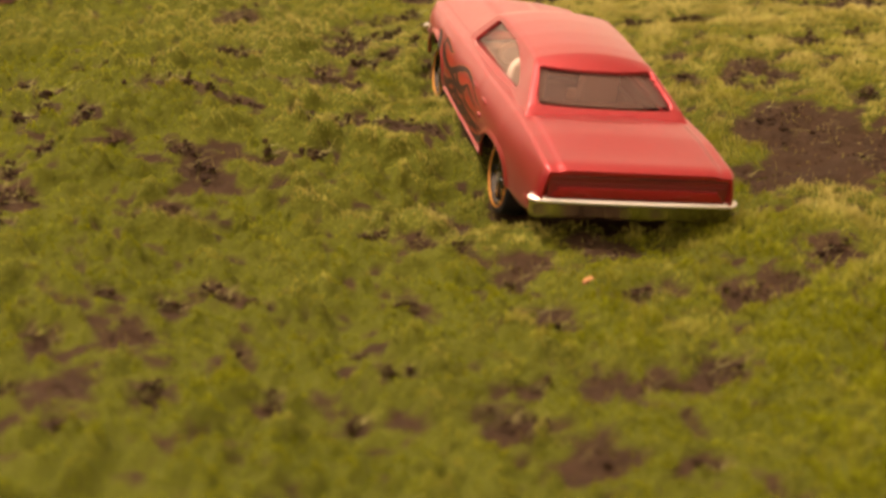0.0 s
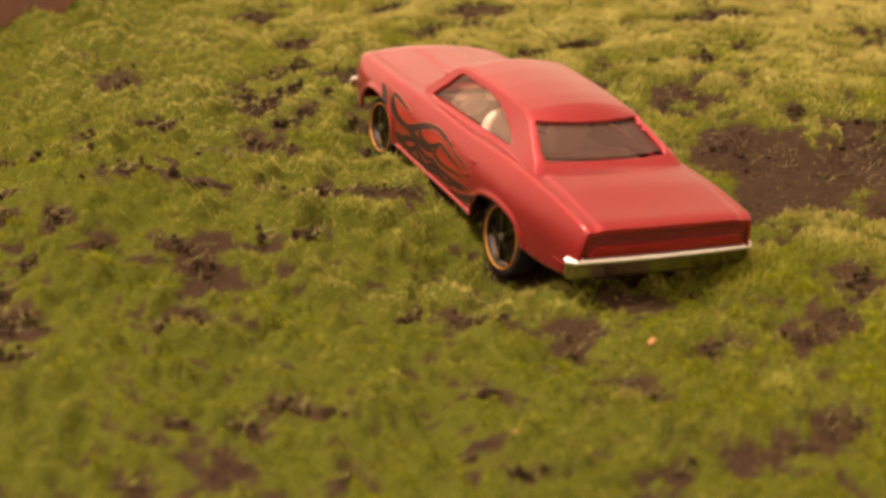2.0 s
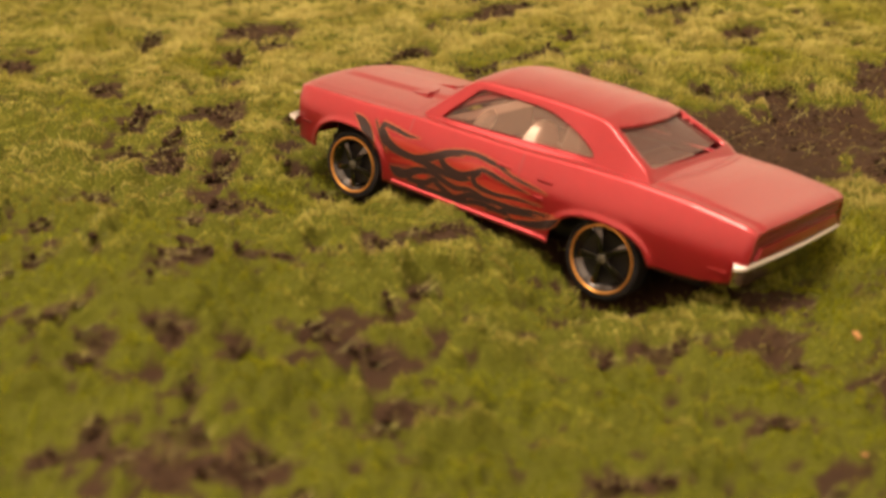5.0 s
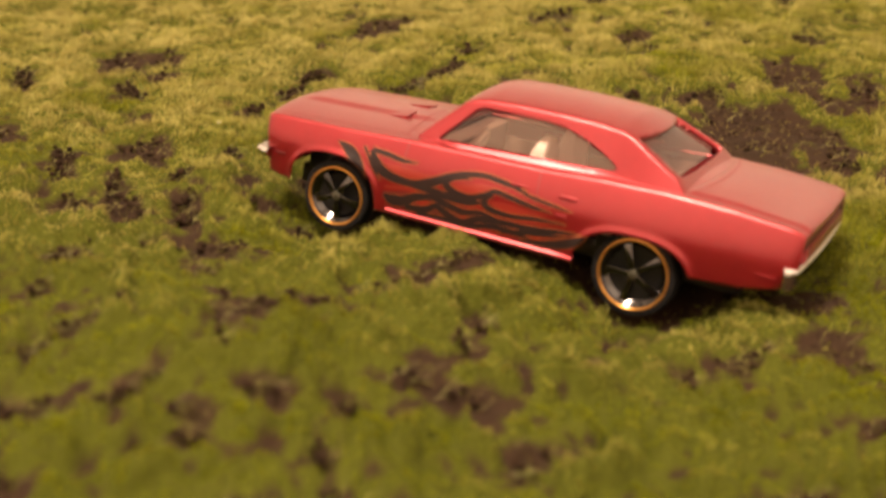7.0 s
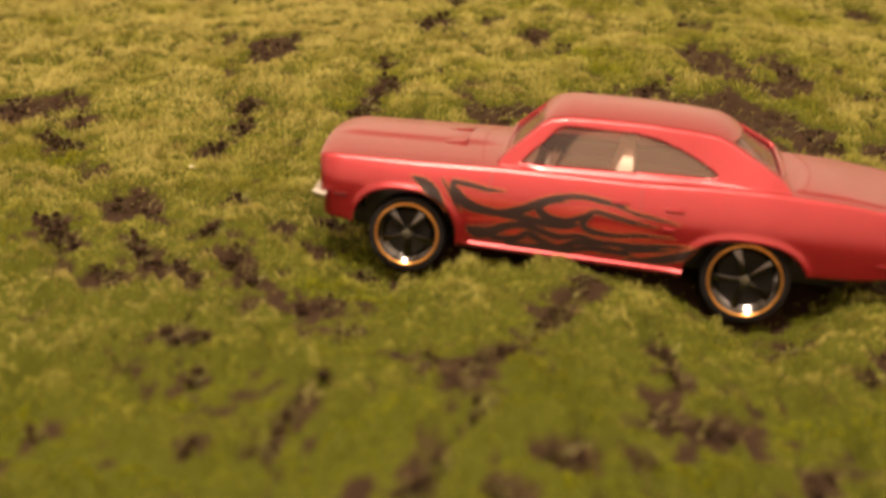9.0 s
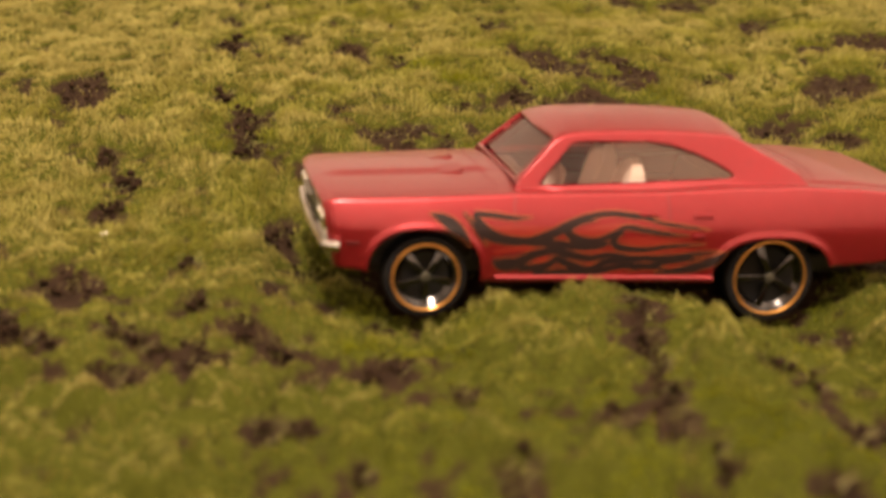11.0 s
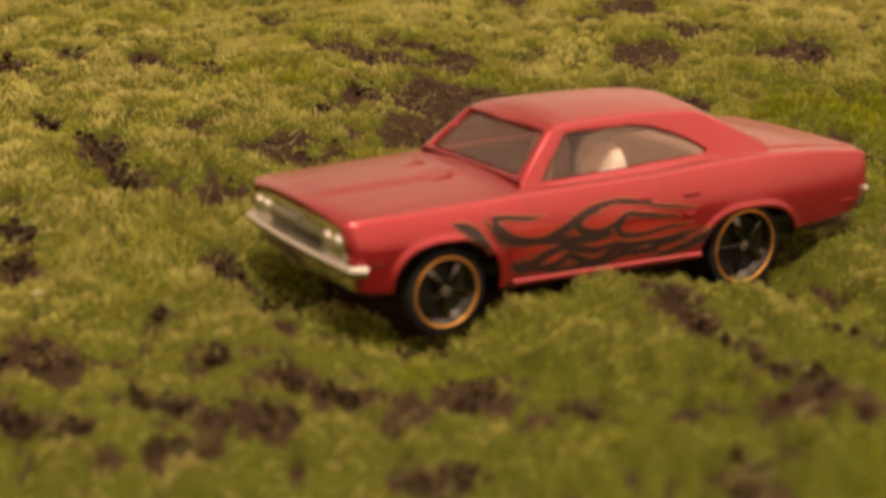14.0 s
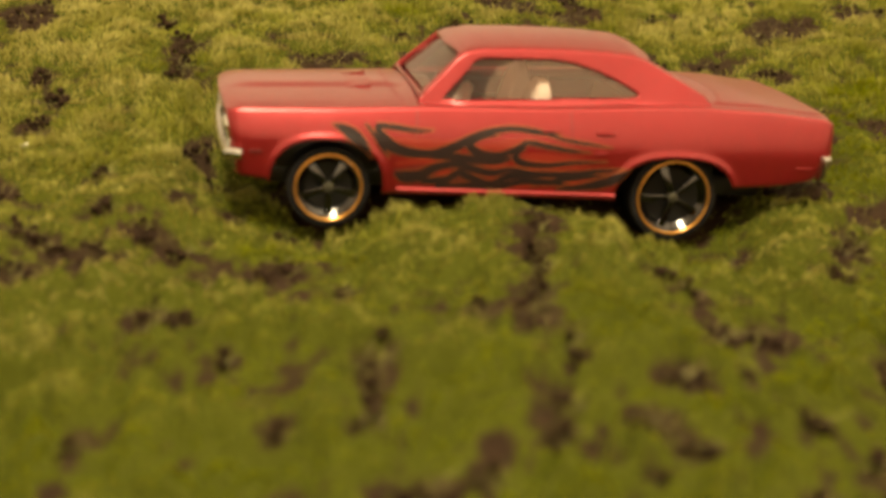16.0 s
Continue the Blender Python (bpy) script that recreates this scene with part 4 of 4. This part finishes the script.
bmesh.ops.transform(wheel_bm, matrix=Matrix.Translation((-0.52, -0.58, 1.56)) @ Matrix.Rotation(radians(25), 4, "Y"), verts=wheel_bm.verts)
part("steering_wheel", wheel_bm, WHITE, car, "white plastic steering wheel")

# ---- chassis ----
base = block(-3.0, 3.4, -0.92, 0.92, 0.50, 0.80, 0.08)
part("chassis", base, BLACK, car, "black plastic chassis plate")
for x in (-2.22, 2.08):
    part("wheel_well", block(x - 0.64, x + 0.64, -1.02, 1.02, 0.70, 1.20, 0.1), BLACK, car)


# ---- wheels ----
def car_wheel(x, y, z, radius, ring, wide):
    s = -1 if y < 0 else 1
    hub = tagged(new("wheel"), "black wheel with a gold-edged rim")
    hub.parent = car
    hub.matrix_local = Matrix.Translation((x * 0.01, y * 0.01, z * 0.01)) @ (Matrix.Rotation(math.pi, 4, "Z") if s > 0 else Matrix.Identity(4))
    tyre = [(ring - 0.06, 0.03), (ring + 0.03, 0.0), (radius - 0.05, 0.0), (radius - 0.015, 0.015), (radius, 0.05), (radius, wide - 0.05), (radius - 0.03, wide), (ring - 0.06, wide)]
    part("tyre", lathe(tyre, 56), TYRE, hub, "plain black tyre")
    part("rim", lathe([(ring - 0.005, 0.02), (ring - 0.045, 0.03), (ring - 0.07, 0.10), (0.06, 0.13), (0.06, 0.16), (ring - 0.01, 0.16)], 56), BLACK, hub, "glossy black dished rim")
    part("rim_ring", lathe([(ring - 0.034, 0.016), (ring - 0.031, -0.002), (ring - 0.020, -0.011), (ring - 0.005, -0.007), (ring + 0.001, 0.012)], 56), GOLD, hub, "thin gold ring")
    part("rim_lip", lathe([(ring - 0.034, 0.014), (ring - 0.05, 0.028), (ring - 0.125, 0.098)], 56), LIP, hub, "narrow chrome inner lip")
    for k in range(5):
        spoke = bmesh.new()
        reach = ring - 0.06
        block(0.05, reach, -0.018, 0.018, -0.042, 0.042, 0.016, spoke)
        for v in spoke.verts:
            u = (v.co.x - 0.05) / (reach - 0.05)
            v.co.y += 0.05 + 0.045 * u * u - 0.02
            v.co.z *= 0.8 + 0.5 * u
        bmesh.ops.rotate(spoke, verts=spoke.verts, cent=(0, 0, 0), matrix=Matrix.Rotation(radians(72 * k + 90 + (14 if x > 0 else -4)), 3, "Y"))
        part("spoke", spoke, SPOKE, hub, "dark chrome spoke")
    part("hub_cap", lathe([(0.0, 0.0), (0.045, 0.002), (0.062, 0.012), (0.068, 0.06), (0.068, 0.1)], 20), HUB, hub, "dull grey hub cap")


car_wheel(-2.21, -1.34, 0.57, 0.50, 0.415, 0.34)
car_wheel(2.10, -1.34, 0.57, 0.565, 0.475, 0.36)
car_wheel(-2.21, 1.34, 0.57, 0.50, 0.415, 0.34)
car_wheel(2.10, 1.34, 0.57, 0.565, 0.475, 0.36)


# ---- nose ----
def swept(path, outline):
    """Sweeps an outline (out, up) along a plan path of (x, y)."""
    rows = []
    for k, p in enumerate(path):
        a, b = Vector(path[max(k - 1, 0)]), Vector(path[min(k + 1, len(path) - 1)])
        d = (b - a).normalized()
        n = Vector((d.y, -d.x))
        rows.append([(p[0] + n.x * o, p[1] + n.y * o, z) for o, z in outline + outline[:1]])
    bm = grid(rows)
    for row in (rows[0], rows[-1]):
        bm.faces.new([bm.verts.new(p) for p in row[:-1]])
    bmesh.ops.remove_doubles(bm, verts=bm.verts, dist=1e-4)
    return bm


def bow(x, half, sag, ends, turn):
    ys = np.linspace(-half, half, 21)
    mid = [(x + sag * (y / half) ** 2, y) for y in ys]
    tip = [(mid[0][0] + turn * e, -half - 0.02 * i) for i, e in ((2, ends), (1, ends * 0.4))]
    return tip + mid + [(p[0], -p[1]) for p in reversed(tip)]


BUMPER = [(-0.03, 0.90), (0.03, 0.90), (0.075, 0.945), (0.085, 0.985), (0.06, 1.03), (0.0, 1.045), (-0.03, 1.04)]
part("front_bumper", swept(list(reversed(bow(-3.44, 1.36, 0.05, 0.14, 1))), BUMPER), CHROME, car, "bright chrome front bumper")
part("front_valance", swept(list(reversed(bow(-3.37, 1.26, 0.06, 0.12, 1))), [(-0.05, 0.70), (0.0, 0.70), (0.035, 0.80), (0.04, 0.91), (-0.05, 0.91)]), MIRROR, car, "polished chrome lower valance")
part("grille", block(-3.42, -3.36, -1.2, 1.2, 1.04, 1.40, 0.02), MIRROR, car, "polished chrome grille plate")
for z in (1.09, 1.15, 1.21, 1.27):
    part("grille_bar", block(-3.445, -3.41, -0.66, 0.66, z - 0.012, z + 0.012, 0.006), BLACK if z < 1.2 else DULL_CHROME, car)
part("grille_frame", block(-3.455, -3.42, -0.70, 0.70, 1.055, 1.075, 0.006), CHROME, car)
for y in (-1.06, -0.82, 0.82, 1.06):
    lamp = lathe([(0.0, -0.055), (0.04, -0.05), (0.07, -0.035), (0.088, -0.01), (0.092, 0.02), (0.105, 0.02), (0.105, 0.06)], 24)
    bmesh.ops.transform(lamp, matrix=Matrix.Translation((-3.43 + 0.02 * abs(y), y, 1.235)) @ Matrix.Rotation(radians(-90), 4, "Z"), verts=lamp.verts)
    part("headlight", lamp, LENS, car, "round silver headlight")
lettering = bmesh.new()
for k in range(8):
    block(-3.485, -3.445, -0.08 + k * 0.078, -0.08 + k * 0.078 + 0.055, 1.255, 1.31, 0.006, lettering)
part("grille_badge", lettering, SATIN, car, "row of small raised silver bars")

# ---- tail ----
# Panel and ribs carry the overhang's shade in their colour.
part("tail_panel", block(4.06, 4.10, -1.24, 1.24, 1.17, 1.55, 0.015), TAIL, car, "recessed tail panel, the lip's shade in its dark red")
lamp_bar = block(4.08, 4.145, -1.19, 1.19, 1.20, 1.36, 0.02)
for v in lamp_bar.verts:
    if v.co.z > 1.28:
        v.co.y *= 0.93
part("tail_bar", lamp_bar, RED, car, "raised red bar across the tail")
for z in (1.40, 1.49):
    part("tail_rib", block(4.085, 4.12, -1.20, 1.20, z - 0.012, z + 0.012, 0.008), TAIL, car)
for y in (-0.72, 0.72):
    chevron = block(4.10, 4.155, y - 0.16, y + 0.02, 1.268, 1.292, 0.008)
    block(4.10, 4.155, y - 0.02, y + 0.09, 1.268, 1.292, 0.008, chevron, Matrix.Translation((4.1, y, 1.28)) @ Matrix.Rotation(radians(-40), 4, "X") @ Matrix.Translation((-4.1, -y, -1.28)))
    part("tail_badge", chevron, RED, car)
REAR_BUMPER = [(-0.03, 0.86), (0.02, 0.86), (0.05, 0.93), (0.06, 1.06), (0.085, 1.10), (0.075, 1.145), (0.0, 1.16), (-0.03, 1.15)]
part("rear_bumper", swept(bow(4.065, 1.34, -0.04, 0.08, -1), REAR_BUMPER), MIRROR, car, "polished chrome rear bumper bar")

# Added brighter strip that stands in for the highlight on the bumper's top edge.
part("bumper_edge", swept(bow(4.065, 1.34, -0.04, 0.08, -1), [(0.05, 1.122), (0.090, 1.124), (0.096, 1.14), (0.07, 1.168), (0.0, 1.174), (0.0, 1.13)]), SATIN, car, "bright satin strip added for the top edge's highlight")


# ---- details that lie on the body side ----
def side_ribbon(pts, lift, grow=0.0, smooth_steps=8):
    """A tapering ribbon of (x, z, half width) laid on both flanks' surface; returns the left one."""
    p = np.array(pts, float)
    n = (len(p) - 1) * smooth_steps + 1
    u = np.linspace(0, len(p) - 1, n)
    k = np.clip(u.astype(int), 0, len(p) - 2)
    f = (u - k)[:, None]
    a, b, c, d = (p[np.clip(k + o, 0, len(p) - 1)] for o in (-1, 0, 1, 2))
    q = 0.5 * (2 * b + (c - a) * f + (2 * a - 5 * b + 4 * c - d) * f**2 + (3 * b - a - 3 * c + d) * f**3)
    t = np.gradient(q[:, :2], axis=0)
    t /= np.linalg.norm(t, axis=1, keepdims=True) + 1e-9
    rows = []
    for (x, z, w), (tx, tz) in zip(q, t):
        w = max(w, 0.0) + grow
        row = []
        for s in (-1, -0.33, 0.33, 1):
            px, pz = x - tz * w * s, z + tx * w * s
            row.append((px, -side_y(px, pz) - lift, pz))
        rows.append(row)
    return rows


def mirrored(rows):
    return [[(x, -y, z) for x, y, z in row] for row in rows]


FRONT_STROKES = [
    [(-2.22, 1.368, 0.000), (-2.07, 1.312, 0.049), (-1.93, 1.223, 0.065), (-1.79, 1.091, 0.033), (-1.73, 0.963, 0.000)],
    [(-1.70, 1.360, 0.016), (-1.62, 1.241, 0.054), (-1.51, 1.135, 0.065), (-1.33, 1.073, 0.054), (-1.04, 1.055, 0.044), (-0.77, 1.134, 0.054), (-0.52, 1.267, 0.044), (-0.29, 1.351, 0.033), (-0.02, 1.389, 0.027), (0.28, 1.359, 0.027), (0.57, 1.328, 0.000)],
    [(-1.69, 1.367, 0.027), (-1.47, 1.355, 0.027), (-1.21, 1.324, 0.022), (-0.99, 1.339, 0.000)],
    [(-1.82, 1.383, 0.011), (-1.72, 1.264, 0.016), (-1.61, 1.104, 0.016), (-1.51, 0.984, 0.000)],
]
UPPER_STROKES = [
    [(-0.20, 1.307, 0.000), (-0.43, 1.278, 0.027), (-0.56, 1.190, 0.044), (-0.45, 1.083, 0.049), (-0.20, 1.064, 0.038), (0.02, 1.155, 0.033), (0.15, 1.229, 0.027), (0.39, 1.196, 0.027), (0.65, 1.156, 0.022), (0.96, 1.132, 0.000)],
    [(-1.04, 1.028, 0.027), (-0.72, 1.025, 0.044), (-0.44, 0.993, 0.044), (-0.18, 1.002, 0.038), (0.01, 1.050, 0.000)],
    [(0.12, 1.179, 0.022), (0.01, 1.085, 0.038), (0.09, 0.983, 0.038), (0.40, 0.958, 0.027), (0.74, 1.004, 0.022), (1.17, 1.026, 0.000)],
    [(0.32, 1.346, 0.000), (0.61, 1.280, 0.016), (0.89, 1.242, 0.016), (1.22, 1.204, 0.000)],
]
LOWER_STROKES = [
    [(-1.43, 0.807, 0.022), (-1.32, 0.762, 0.071), (-1.14, 0.782, 0.065), (-0.96, 0.885, 0.049), (-0.72, 0.935, 0.038), (-0.48, 0.880, 0.044), (-0.25, 0.845, 0.038), (-0.03, 0.895, 0.027), (0.22, 0.882, 0.000)],
    [(-1.12, 0.706, 0.033), (-0.81, 0.743, 0.044), (-0.67, 0.832, 0.038), (-0.54, 0.780, 0.044), (-0.27, 0.704, 0.038), (-0.02, 0.811, 0.044), (0.33, 0.843, 0.038), (0.69, 0.854, 0.033), (1.07, 0.909, 0.022), (1.39, 0.948, 0.000)],
    [(-0.94, 0.655, 0.022), (-0.53, 0.675, 0.033), (-0.18, 0.672, 0.033), (0.13, 0.745, 0.033), (0.48, 0.742, 0.033), (0.73, 0.707, 0.000)],
    [(0.56, 0.659, 0.011), (0.88, 0.697, 0.038), (1.13, 0.755, 0.054), (1.33, 0.846, 0.049), (1.47, 0.958, 0.000)],
    [(0.24, 0.678, 0.000), (0.55, 0.772, 0.027), (0.87, 0.825, 0.027), (1.18, 0.863, 0.000)],
]
STROKES = FRONT_STROKES + UPPER_STROKES + LOWER_STROKES
FILLS = [
    [(-1.46, 1.226, 0.014), (-1.22, 1.187, 0.061), (-0.91, 1.177, 0.054), (-0.68, 1.234, 0.000)],
    [(-0.47, 1.172, 0.020), (-0.26, 1.166, 0.068), (0.01, 1.245, 0.041), (0.33, 1.270, 0.000)],
    [(0.10, 1.067, 0.020), (0.28, 1.059, 0.054), (0.56, 1.055, 0.041), (0.91, 1.074, 0.000)],
    [(-0.95, 0.809, 0.020), (-0.82, 0.834, 0.041), (-0.75, 0.850, 0.000)],
    [(-0.47, 0.754, 0.000), (-0.19, 0.763, 0.034), (0.36, 0.907, 0.041), (1.06, 0.966, 0.000)],
    [(-1.44, 0.918, 0.020), (-1.03, 0.966, 0.034), (-0.55, 0.947, 0.034), (-0.13, 0.940, 0.027), (0.08, 0.933, 0.000)],
    [(-0.18, 0.622, 0.000), (0.24, 0.692, 0.034), (0.66, 0.740, 0.041), (1.01, 0.801, 0.000)],
]
for flip in (False, True):
    rows = side_ribbon([(-1.46, 0.80, 0.05), (-1.0, 0.80, 0.13), (-0.3, 0.80, 0.14), (0.4, 0.80, 0.13), (1.0, 0.82, 0.09), (1.4, 0.90, 0.0)], 0.0018)
    part("flame_shade", grid(mirrored(rows) if flip else rows), SHADE, car, "dark red wash under the flames")
for fill in FILLS:
    for flip in (False, True):
        rows = side_ribbon(fill, 0.0035)
        part("flame_fill", grid(mirrored(rows) if flip else rows), FILL, car, "dark orange-red flame fill")
for stroke in STROKES:
    for flip in (False, True):
        for name, lift, grow, mat in (("flame_outline", 0.005, 0.014, FLAME_EDGE), ("flame", 0.009, 0.002, FLAME)):
            rows = side_ribbon([(x, z, w * 1.08) for x, z, w in stroke], lift, grow)
            part(name, grid(mirrored(rows) if flip else rows), mat, car, "black flame decal" if name == "flame" else "thin gold flame outline")
for flip in (False, True):
    for pts in ([(-1.20, 1.57, 0.010), (-1.21, 1.3, 0.010), (-1.20, 0.95, 0.008), (-1.15, 0.62, 0.008)], [(0.68, 1.60, 0.009), (0.70, 1.3, 0.009), (0.69, 0.95, 0.008), (0.64, 0.62, 0.008)]):
        rows = side_ribbon(pts, 0.003)
        part("door_gap", grid(mirrored(rows) if flip else rows), LINE, car, "fine dark door gap")
    s = 1 if flip else -1
    y = s * (side_y(0.45, 1.42) + 0.012)
    part("door_handle", block(0.32, 0.56, y - 0.02, y + 0.025, 1.355, 1.39, 0.015), RED, car)
    y = s * (side_y(1.05, 1.36) + 0.0)
    scoop = block(1.00, 1.24, y - 0.03, y + 0.04, 1.335, 1.39, 0.025)
    part("side_vent", scoop, RED, car)
    scoop = block(1.00, 1.15, s * side_y(1.05, 1.13) - 0.03, s * side_y(1.05, 1.13) + 0.035, 1.10, 1.15, 0.022)
    part("side_vent", scoop, RED, car)
    y = s * (side_y(-3.1, 1.0) + 0.004)
    part("side_marker", block(-3.18, -3.02, y - 0.01, y + 0.01, 0.985, 1.02, 0.006), TAIL, car)
    y = s * (side_y(3.75, 1.0) + 0.0)
    part("side_marker", block(3.62, 3.86, y - 0.012, y + 0.012, 0.985, 1.02, 0.008), RED, car)
    rocker = [[(x, s * (side_y(x, z) + o), z) for z, o in ((0.545, 0.0), (0.56, 0.03), (0.60, 0.035), (0.625, 0.004))] for x in np.linspace(-1.40, 1.30, 30)]
    part("rocker_strip", grid(rocker), RED, car, "red sill ridge")


# ---- gaps round hood and boot lid ----
def top_ribbon(pts, half=0.009, lift=0.003):
    rows = []
    for k, (x, y) in enumerate(pts):
        a, b = Vector(pts[max(k - 1, 0)]), Vector(pts[min(k + 1, len(pts) - 1)])
        n = Vector((a.y - b.y, b.x - a.x)).normalized() * half
        rows.append([(x + n.x * s, y + n.y * s, top_z(x + n.x * s, y + n.y * s) + lift) for s in (-1, 0, 1)])
    return grid(rows)


ys = np.linspace(-1.12, 1.12, 33)
part("hood_gap", top_ribbon([(-1.44 + 0.10 * (y / 1.12) ** 2, y) for y in ys]), LINE, car, "fine dark gap behind the hood")
part("boot_gap", top_ribbon([(2.80 - 0.16 * (y / 1.12) ** 2, y) for y in ys * 0.97]), LINE, car, "fine dark gap before the boot lid")
for s in (-1, 1):
    scoop = block(-2.05, -1.66, s * 0.33 - 0.14, s * 0.33 + 0.14, 0.0, 0.10, 0.02)
    for v in scoop.verts:
        rise = 0.032 * float(step(-2.05, -1.66, v.co.x)) if v.co.z > 0.05 else -0.05
        v.co.z = top_z(v.co.x, v.co.y) + rise - 0.004
    part("hood_scoop", scoop, RED, car, "low raised scoop on the hood")
    part("scoop_mouth", block(-1.664, -1.652, s * 0.33 - 0.12, s * 0.33 + 0.12, top_z(-1.66, 0.33) - 0.01, top_z(-1.66, 0.33) + 0.018, 0.003), LINE, car, "narrow dark scoop mouth")
    part("scoop_mouth", top_ribbon([(-2.42, s * y) for y in np.linspace(0.30, 0.44, 6)], 0.010), LINE, car, "narrow dark scoop mouth")
    part("hood_gap", top_ribbon([(x, s * 1.13) for x in np.linspace(-3.3, -1.34, 30)]), LINE, car)
    part("boot_gap", top_ribbon([(x, s * 1.10) for x in np.linspace(2.64, 4.0, 20)]), LINE, car)

# The right flank runs a little wider at the tail and tighter at the nose.
for ob in car.children:
    if ob.type == "MESH":
        for v in ob.data.vertices:
            if v.co.y > 0:
                v.co.y *= 1 + 0.10 * float(step(0.012, 0.036, v.co.x)) - 0.02 * float(step(-0.015, -0.034, v.co.x))
